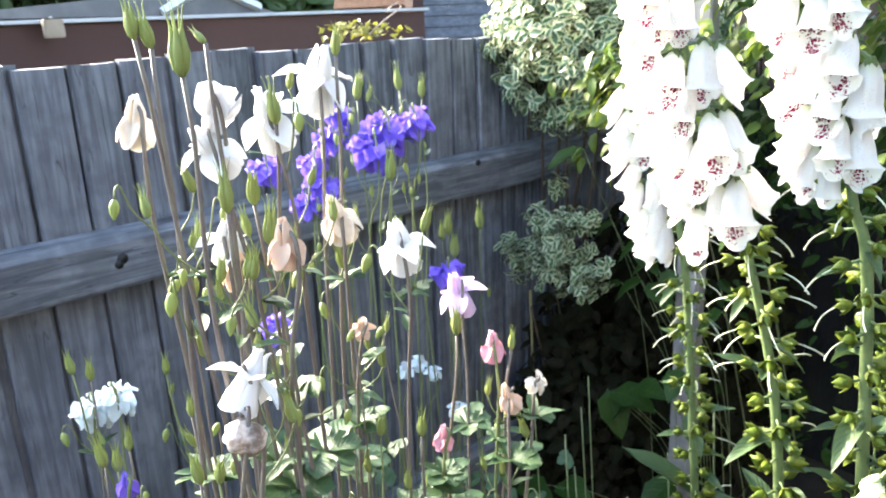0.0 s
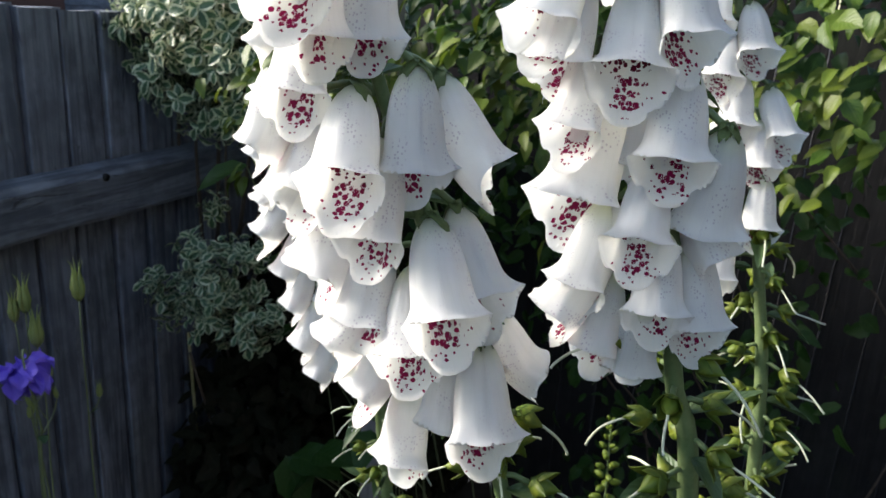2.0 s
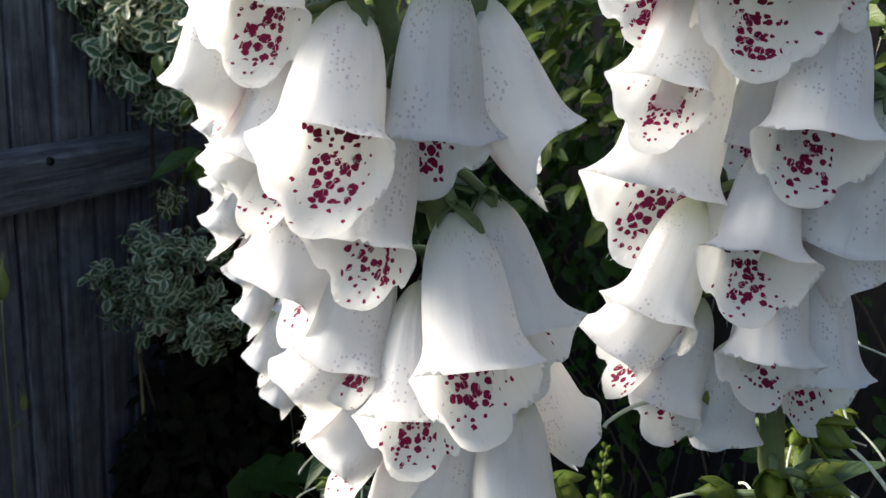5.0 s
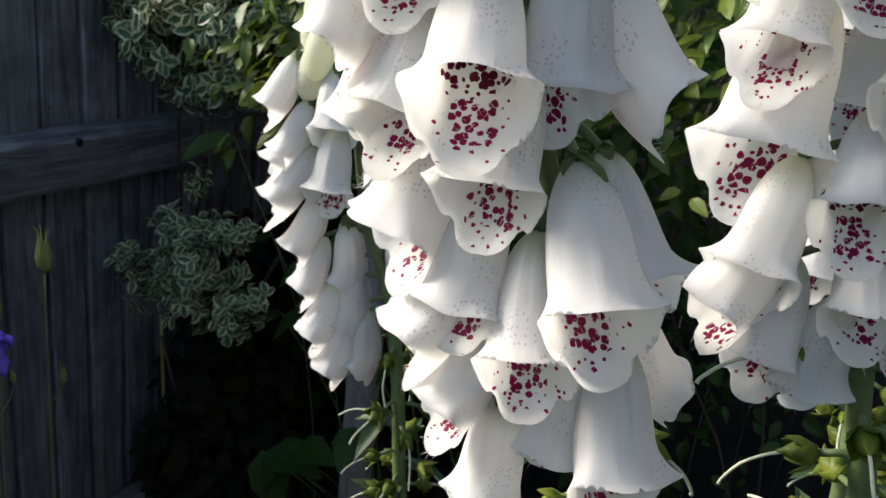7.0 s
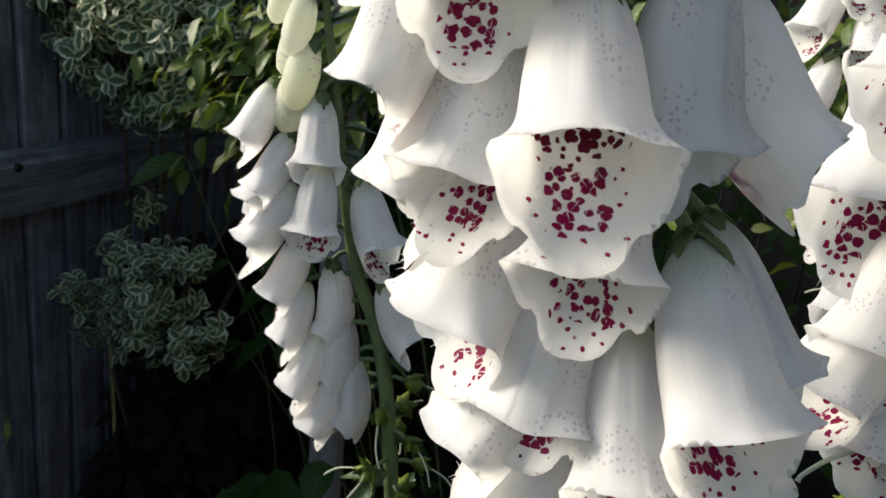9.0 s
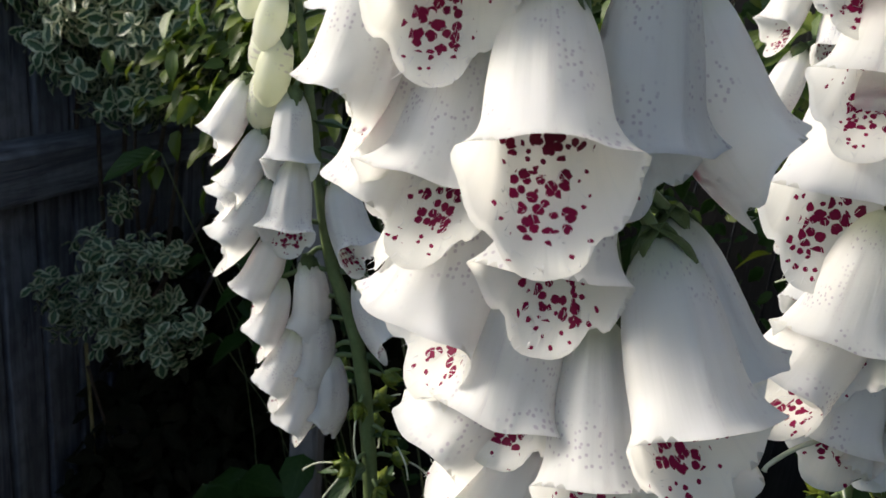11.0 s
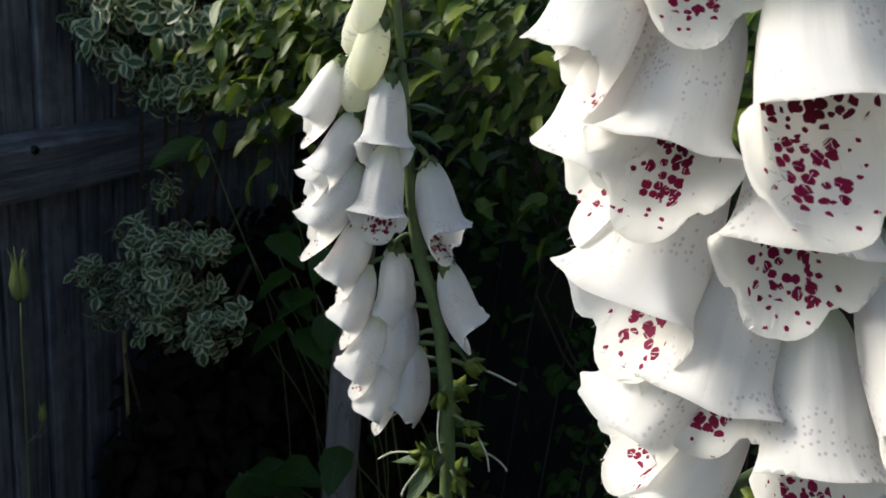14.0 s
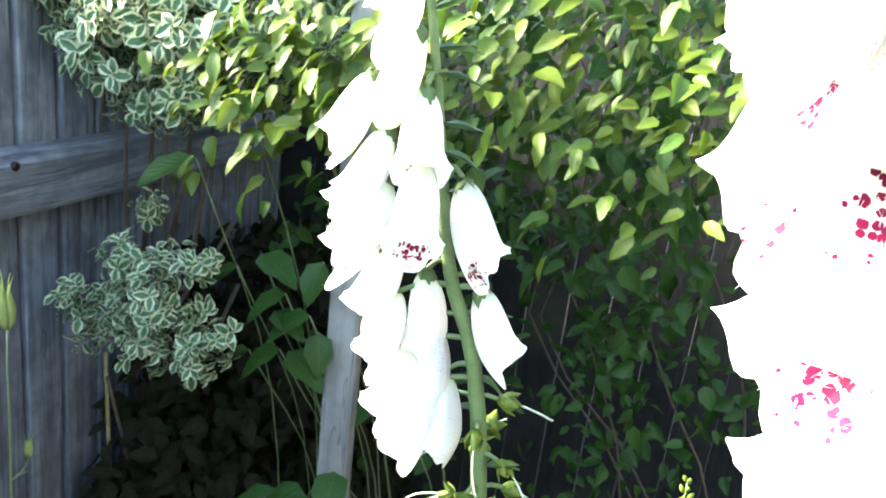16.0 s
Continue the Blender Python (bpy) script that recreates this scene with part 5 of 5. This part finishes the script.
def shoots(plant, count, low=0.80, high=0.95):
    """Short side branches with nodding buds and young pods."""
    stem = next(c for c in plant.children if c.name.startswith("stem"))
    co = [v.co for v in stem.data.vertices]
    top = max(c.z for c in co)
    for k in range(count):
        z = top * rng.uniform(low, high)
        root = min(co, key=lambda c: abs(c.z - z)).copy()
        a = rng.uniform(0, 6.28)
        out = Vector((math.cos(a), math.sin(a), 0))
        reach, rise = rng.uniform(0.015, 0.035), rng.uniform(0.02, 0.06)
        tip = root + out * reach + Vector((0, 0, rise))
        nod = rng.random() < 0.45
        pts = [root, root + out * reach * 0.7 + Vector((0, 0, rise * 0.5)), tip]
        if nod:
            pts += [tip + out * 0.006 + Vector((0, 0, 0.001)), tip + out * 0.009 - Vector((0, 0, 0.006))]
        part("branch", mesh_of("branch", *tube(spline(pts, 10), 0.0008, 6), COL_GREEN), plant)
        m = Matrix.Translation(pts[-1]) @ pose(0, 0, 0, 170 if nod else rng.uniform(-15, 15), rng.uniform(-20, 20), rng.uniform(0, 72)) @ Matrix.Scale(rng.uniform(0.012, 0.020), 4)
        part("bud" if nod else "seed_pod", SMALL_BUD if nod else PODS[rng.randrange(4)], plant, m)
        if rng.random() < 0.7:
            m = Matrix.Translation(root) @ Matrix.Rotation(a - 1.57 + rng.uniform(-0.6, 0.6), 4, "Z") @ Matrix.Rotation(radians(rng.uniform(0, 40)), 4, "X") @ Matrix.Scale(rng.uniform(0.016, 0.034), 4)
            part("leaf", NARROW[k % 2], plant, m)


def columbine(foot, tip, colour, size, kind=0, tilt=(20, 0), label="", bend=0.035, thick=0.0015, green=False, nod=True):
    """A flowering stem from its foot in the soil to a nodding flower at tip."""
    foot = upright(foot, tip)
    foot, tip, size = Vector(foot), Vector(tip), size * (1.8 if kind == 2 else 1.2)
    plant = thing("columbine", foot, label, "columbine", "columbines by the fence")
    top = tip - foot
    side = Vector((rng.uniform(-1, 1), rng.uniform(-1, 1), 0)) * bend
    hook = top + Vector((0.25 * size, -0.1 * size, 0.62 * size)) if nod else top
    pts = [Vector((0, 0, 0)), Vector((top.x * 0.35, top.y * 0.35, top.z * 0.42)) + side, Vector((top.x * 0.8, top.y * 0.8, top.z - max(0.12, top.z * 0.14))) + side * 0.5, Vector((top.x * 0.95, top.y * 0.95, top.z - 1.2 * size)) + Vector((0.5 * size, -0.2 * size, 0))]
    pts += [hook, top + Vector((0.06 * size, 0, 0.42 * size)), top + Vector((0, 0, 0.2 * size))] if nod else [top]
    curve = wavy(spline(pts, 26), 0.0032)
    part("stem", mesh_of("stem", *tube(curve, [thick * (1.5 - 0.8 * i / 26) for i in range(27)], 7), COL_GREEN if green else COL_STEM), plant)
    m = Matrix.Translation(top) @ pose(0, 0, 0, tilt[0], tilt[1], rng.uniform(0, 72)) @ Matrix.Scale(size, 4)
    fl = part("flower", PETALS[colour][kind], plant, m)
    if kind != 2:
        closed = kind == 3
        for k in range(5):
            part("sepal", SEPALS[colour], fl, Matrix.Rotation(radians(72 * k + 36), 4, "Z") @ Matrix.Translation((0, 0.12, 0.28)) @ pose(0, 0, 0, (-54 if closed else rng.uniform(-42, 6)), 0, 0))
    part("stamens", STAMENS, fl, None, "yellow stamens")
    return plant


def pod_stem(foot, tip, size, label, lean=(0, 0), thick=0.0018, green=False, bud=False, count=1):
    foot, tip = upright(foot, tip), Vector(tip)
    plant = thing("columbine", foot, label, "columbine", "columbines by the fence")
    top = tip - foot
    side = Vector((rng.uniform(-1, 1), rng.uniform(-1, 1), 0)) * 0.06
    curve = spline([Vector((0, 0, 0)), Vector((top.x * 0.3, top.y * 0.3, top.z * 0.4)) + side, Vector((top.x * 0.8, top.y * 0.8, top.z * 0.82)) + side * 0.3, top], 22)
    curve = wavy(curve, 0.0035)
    part("stem", mesh_of("stem", *tube(curve, [thick * (1.5 - 0.7 * i / 22) for i in range(23)], 7), COL_GREEN if green else COL_STEM), plant)
    for k in range(count):
        off = Vector((0.012 * k, -0.008 * k, -0.012 * k))
        part("bud" if bud else "seed_pod", SMALL_BUD if bud else PODS[rng.randrange(4)], plant, Matrix.Translation(top + off) @ pose(0, 0, 0, lean[0] + 14 * k, lean[1] - 10 * k, rng.uniform(0, 72)) @ Matrix.Scale(size, 4))
    return plant


def collar(plant, z, count, size, spread=25):
    """A whorl of small narrow leaves on the first stem of a plant."""
    stem = next(c for c in plant.children if c.name.startswith("stem"))
    best = min((v.co for v in stem.data.vertices), key=lambda c: abs(c.z + plant.location.z - z))
    for k in range(count):
        m = Matrix.Translation(best) @ Matrix.Rotation(radians(k * 360 / count + rng.uniform(-25, 25)), 4, "Z") @ Matrix.Rotation(radians(spread + rng.uniform(-15, 15)), 4, "X") @ Matrix.Scale(size * rng.uniform(0.7, 1.2), 4)
        part("leaf", (NARROW[k % 2] if k % 3 else LOBED[k % 3]), plant, m)


WHITE = "white columbine flower with curled spurs on a thin stem"
CREAM = "cream and peach columbine flower fading on its stem"
PURPLE = "purple double columbine flower on a thin green stem"
near = ((-0.50, 0.36, 0), (-0.56, 0.30, 0), (-0.46, 0.30, 0), (-0.60, 0.40, 0), (-0.53, 0.42, 0))
for i, (tip, colour, size, kind, tilt) in enumerate((
        ((-0.450, 0.371, 1.434), "white", 0.024, 0, (12, -14)), ((-0.556, 0.373, 1.565), "white", 0.030, 0, (8, 16)),
        ((-0.508, 0.294, 1.545), "white", 0.026, 1, (25, 10)), ((-0.494, 0.241, 1.560), "white", 0.022, 3, (160, 10)),
        ((-0.494, 0.236, 1.530), "white", 0.022, 0, (30, -20)), ((-0.421, 0.202, 1.382), "white", 0.023, 1, (-22, 26)),
        ((-0.497, 0.238, 1.461), "white", 0.018, 0, (20, 10)))):
    p = columbine(near[i % 5], tip, colour, size, kind, tilt, WHITE)
    collar(p, rng.uniform(1.14, 1.24), 5, 0.035)
    shoots(p, 3, 0.84, 0.97)
for i, (tip, colour, size, kind, tilt) in enumerate((
        ((-0.534, 0.199, 1.553), "cream", 0.020, 3, (10, 10)), ((-0.526, 0.363, 1.448), "cream", 0.024, 3, (15, -20)),
        ((-0.409, 0.236, 1.477), "peach", 0.018, 3, (4, 0)), ((-0.506, 0.250, 1.434), "peach", 0.018, 3, (5, 5)),
        ((-0.427, 0.477, 1.260), "peach", 0.016, 3, (10, -15)), ((-0.523, 0.377, 1.337), "peach", 0.011, 0, (20, 20)),
        ((-0.411, 0.499, 1.273), "cream", 0.011, 0, (40, 50)))):
    p = columbine(near[(i + 2) % 5], tip, colour, size, kind, tilt, CREAM)
    collar(p, rng.uniform(1.16, 1.26), 5, 0.032)
    shoots(p, 3, 0.84, 0.96)
mid = ((-0.92, 0.72, 0), (-0.96, 0.66, 0), (-0.88, 0.70, 0))
for i, (tip, size, tilt) in enumerate((
        ((-0.910, 0.733, 1.447), 0.030, (15, 10)), ((-0.993, 0.690, 1.440), 0.024, (10, -10)), ((-0.951, 0.638, 1.372), 0.024, (12, 20)),
        ((-1.001, 0.571, 1.405), 0.022, (20, 10)), ((-0.980, 0.644, 1.408), 0.020, (30, 0)), ((-0.961, 0.615, 1.349), 0.022, (10, 0)),
        ((-0.876, 0.763, 1.462), 0.024, (20, -25)), ((-0.900, 0.700, 1.425), 0.028, (5, 15)), ((-0.930, 0.75, 1.455), 0.024, (24, 15)), ((-0.985, 0.70, 1.475), 0.018, (10, 10)))):
    p = columbine(mid[i % 3], tip, "purple", size, 2, tilt, PURPLE, green=True, thick=0.0014)
    shoots(p, 3, 0.84, 1.0)
    if i % 3 == 0:
        collar(p, 1.22, 5, 0.03)
p = columbine((-0.96, 0.91, 0), (-0.965, 0.910, 1.158), "purple", 0.026, 2, (8, -10), "violet columbine flower below green pods", green=True)
shoots(p, 2)
columbine((-0.68, 0.40, 0), (-0.706, 0.392, 1.284), "purple", 0.015, 2, (30, 20), "violet columbine flower turned on its side", green=True)
columbine((-0.60, 0.17, 0), (-0.597, 0.167, 1.238), "purple", 0.013, 3, (10, 0), "small faded purple columbine bud", green=True)
p = columbine((-0.58, 0.55, 0), (-0.563, 0.546, 1.313), "lilac", 0.026, 0, (8, -10), "pale lilac columbine flower on a brown stem")
collar(p, 1.18, 4, 0.03)
p = columbine((-0.47, 0.50, 0), (-0.453, 0.483, 1.305), "pink", 0.017, 3, (6, -8), "rose-pink columbine flower hanging like a bell", green=True)
collar(p, 1.22, 4, 0.022)
p = columbine((-0.50, 0.46, 0), (-0.486, 0.442, 1.208), "pink", 0.015, 3, (5, 5), "closed rose-pink columbine flower", green=True)
collar(p, 1.17, 5, 0.03)
for tip in ((-0.851, 0.223, 1.194), (-0.835, 0.245, 1.206)):
    columbine((-0.84, 0.25, 0), tip, "ice", 0.019, 2, (14, 12), "small icy white double columbine near the fence", green=True)
for x, y, z in ((-0.93, 0.80, 1.02), (-0.96, 0.86, 0.97), (-0.88, 0.84, 0.93), (-0.90, 0.74, 1.04)):
    columbine((x, y, 0), (x, y, z), "ice", 0.017, 0, (20, 10), "small pale blue-white columbine flower in shade", green=True, thick=0.001)

p = columbine((-0.42, 0.20, 0), (-0.409, 0.190, 1.366), "dry", 0.007, 3, (0, 0), "withered columbine bloom like a crumpled papery husk")
part("papery_husk", husk_mesh(), p, Matrix.Translation(Vector((-0.409, 0.190, 1.352)) - p.location), "translucent brown and white papery husk")
PODDED = "upright green columbine seed pod on a purplish stem"
for i, (tip, size, lean) in enumerate((
        ((-0.488, 0.188, 1.612), 0.020, (0, -6)), ((-0.485, 0.197, 1.606), 0.020, (5, -8)), ((-0.432, 0.191, 1.590), 0.029, (0, 0)),
        ((-0.470, 0.228, 1.608), 0.012, (0, -50)), ((-0.459, 0.223, 1.494), 0.024, (0, 0)), ((-0.511, 0.273, 1.482), 0.024, (3, 4)),
        ((-0.491, 0.288, 1.545), 0.024, (0, -4)), ((-0.484, 0.268, 1.455), 0.026, (0, 6)), ((-0.531, 0.377, 1.590), 0.020, (0, 8)),
        ((-0.512, 0.491, 1.298), 0.026, (0, 0)), ((-0.442, 0.498, 1.300), 0.017, (0, 4)), ((-0.474, 0.403, 1.232), 0.022, (0, 4)))):
    p = pod_stem(near[i % 5], tip, size, PODDED, lean, 0.0019)
    shoots(p, 2, 0.84, 0.95)
for i, (tip, size, lean) in enumerate((
        ((-0.499, 0.372, 1.236), 0.020, (0, 6)), ((-0.510, 0.349, 1.228), 0.018, (0, -4)), ((-0.494, 0.351, 1.209), 0.017, (0, 0)),
        ((-0.458, 0.175, 1.300), 0.020, (0, -8)), ((-0.451, 0.186, 1.298), 0.018, (0, 12)), ((-0.617, 0.158, 1.252), 0.022, (0, -8)),
        ((-0.611, 0.166, 1.246), 0.020, (0, 6)), ((-0.656, 0.193, 1.236), 0.018, (0, 4)), ((-0.833, 0.204, 1.252), 0.022, (0, -12)),
        ((-0.824, 0.219, 1.242), 0.022, (0, 4)), ((-0.837, 0.309, 1.212), 0.022, (0, 2)), ((-0.560, 0.218, 1.298), 0.016, (0, 0)))):
    p = pod_stem((tip[0] + 0.02, tip[1] + 0.03, 0), tip, size, PODDED, lean, 0.0013, green=i % 2 == 0)
    shoots(p, 2, 0.86, 0.95)
for tip, size in (((-0.985, 0.935, 1.222), 0.024), ((-0.970, 0.935, 1.180), 0.026), ((-0.992, 0.925, 1.212), 0.020), ((-0.854, 0.694, 1.385), 0.026), ((-0.93, 0.70, 1.50), 0.022), ((-0.90, 0.76, 1.51), 0.020), ((-0.86, 0.77, 1.50), 0.018), ((-0.99, 0.66, 1.49), 0.022), ((-0.95, 0.68, 1.50), 0.020), ((-0.950, 0.985, 1.228), 0.026)):
    p = pod_stem((tip[0] - 0.01, tip[1], 0), tip, size * 1.5, "green columbine seed pods on thin stems by the fence", (0, rng.uniform(-12, 12)), 0.0012, green=True)
    shoots(p, 1, 0.85, 0.95)
for tip, size in (((-0.505, 0.201, 1.440), 0.016), ((-0.547, 0.235, 1.290), 0.014), ((-0.515, 0.362, 1.345), 0.013), ((-0.50, 0.385, 1.345), 0.014), ((-0.495, 0.30, 1.425), 0.018)):
    pod_stem((tip[0] - 0.02, tip[1] + 0.03, 0), tip, size, "pale green columbine bud nodding on a bent stem", (150, 20), 0.0011, bud=True)


def build_low_leaves():
    """The columbines' own foliage, a loose mound of lobed leaves."""
    mound = thing("columbine_foliage", (-0.6, 0.45, 0), "mound of lobed blue-green columbine leaves", "foliage")
    o = mound.location
    V = [blade(1, 0.72, 0.05, 0.15, 0.62, 6, 0.03, 0.10), blade(1, 0.66, 0.06, 0.25, 0.6, 6, 0.03, 0.12)]
    poses = []
    for _ in range(330):
        x, y = rng.uniform(-1.0, -0.25), rng.uniform(0.1, 1.15)
        z = rng.uniform(0.4, 1.0) - 0.45 * max(0, y - 0.55)
        if z > 1.0 and rng.random() < 0.5:
            continue
        nrm = Vector((rng.gauss(0, 0.35), rng.gauss(-0.2, 0.35), 1))
        spin = rng.uniform(0, 360)
        s = rng.uniform(0.028, 0.045)
        for a in (0, 50, -50):
            poses.append(facing(Vector((x, y, z)) - o, nrm, spin + a, s * (1 if a == 0 else 0.85)))
    for cx, cy, cz, r, n in ((-0.50, 0.33, 1.12, 0.06, 16), (-0.47, 0.42, 1.10, 0.05, 14), (-0.60, 0.35, 1.08, 0.07, 14), (-0.52, 0.30, 1.28, 0.03, 8)):
        for _ in range(n):
            p = Vector((cx + rng.gauss(0, r), cy + rng.gauss(0, r), cz + rng.gauss(0, 0.05)))
            nrm = Vector((rng.gauss(0.1, 0.4), rng.gauss(-0.3, 0.35), 1))
            spin = rng.uniform(0, 360)
            s = rng.uniform(0.018, 0.032)
            for a in (0, 50, -50):
                poses.append(facing(p - o, nrm, spin + a, s * (1 if a == 0 else 0.85)))
    part("foliage", scatter("foliage", V, poses, COL_LEAF), mound, kind="stuff")
    for i in range(36):
        x, y = rng.uniform(-0.9, -0.35), rng.uniform(0.15, 1.05)
        pts = spline([(x - o.x + 0.05, y - o.y, 0), (x - o.x + 0.03, y - o.y, 0.5), (x - o.x, y - o.y, rng.uniform(0.75, 1.05))], 8)
        part("stalk", mesh_of("stalk", *tube(pts, 0.0014, 5), COL_GREEN), mound)


build_low_leaves()
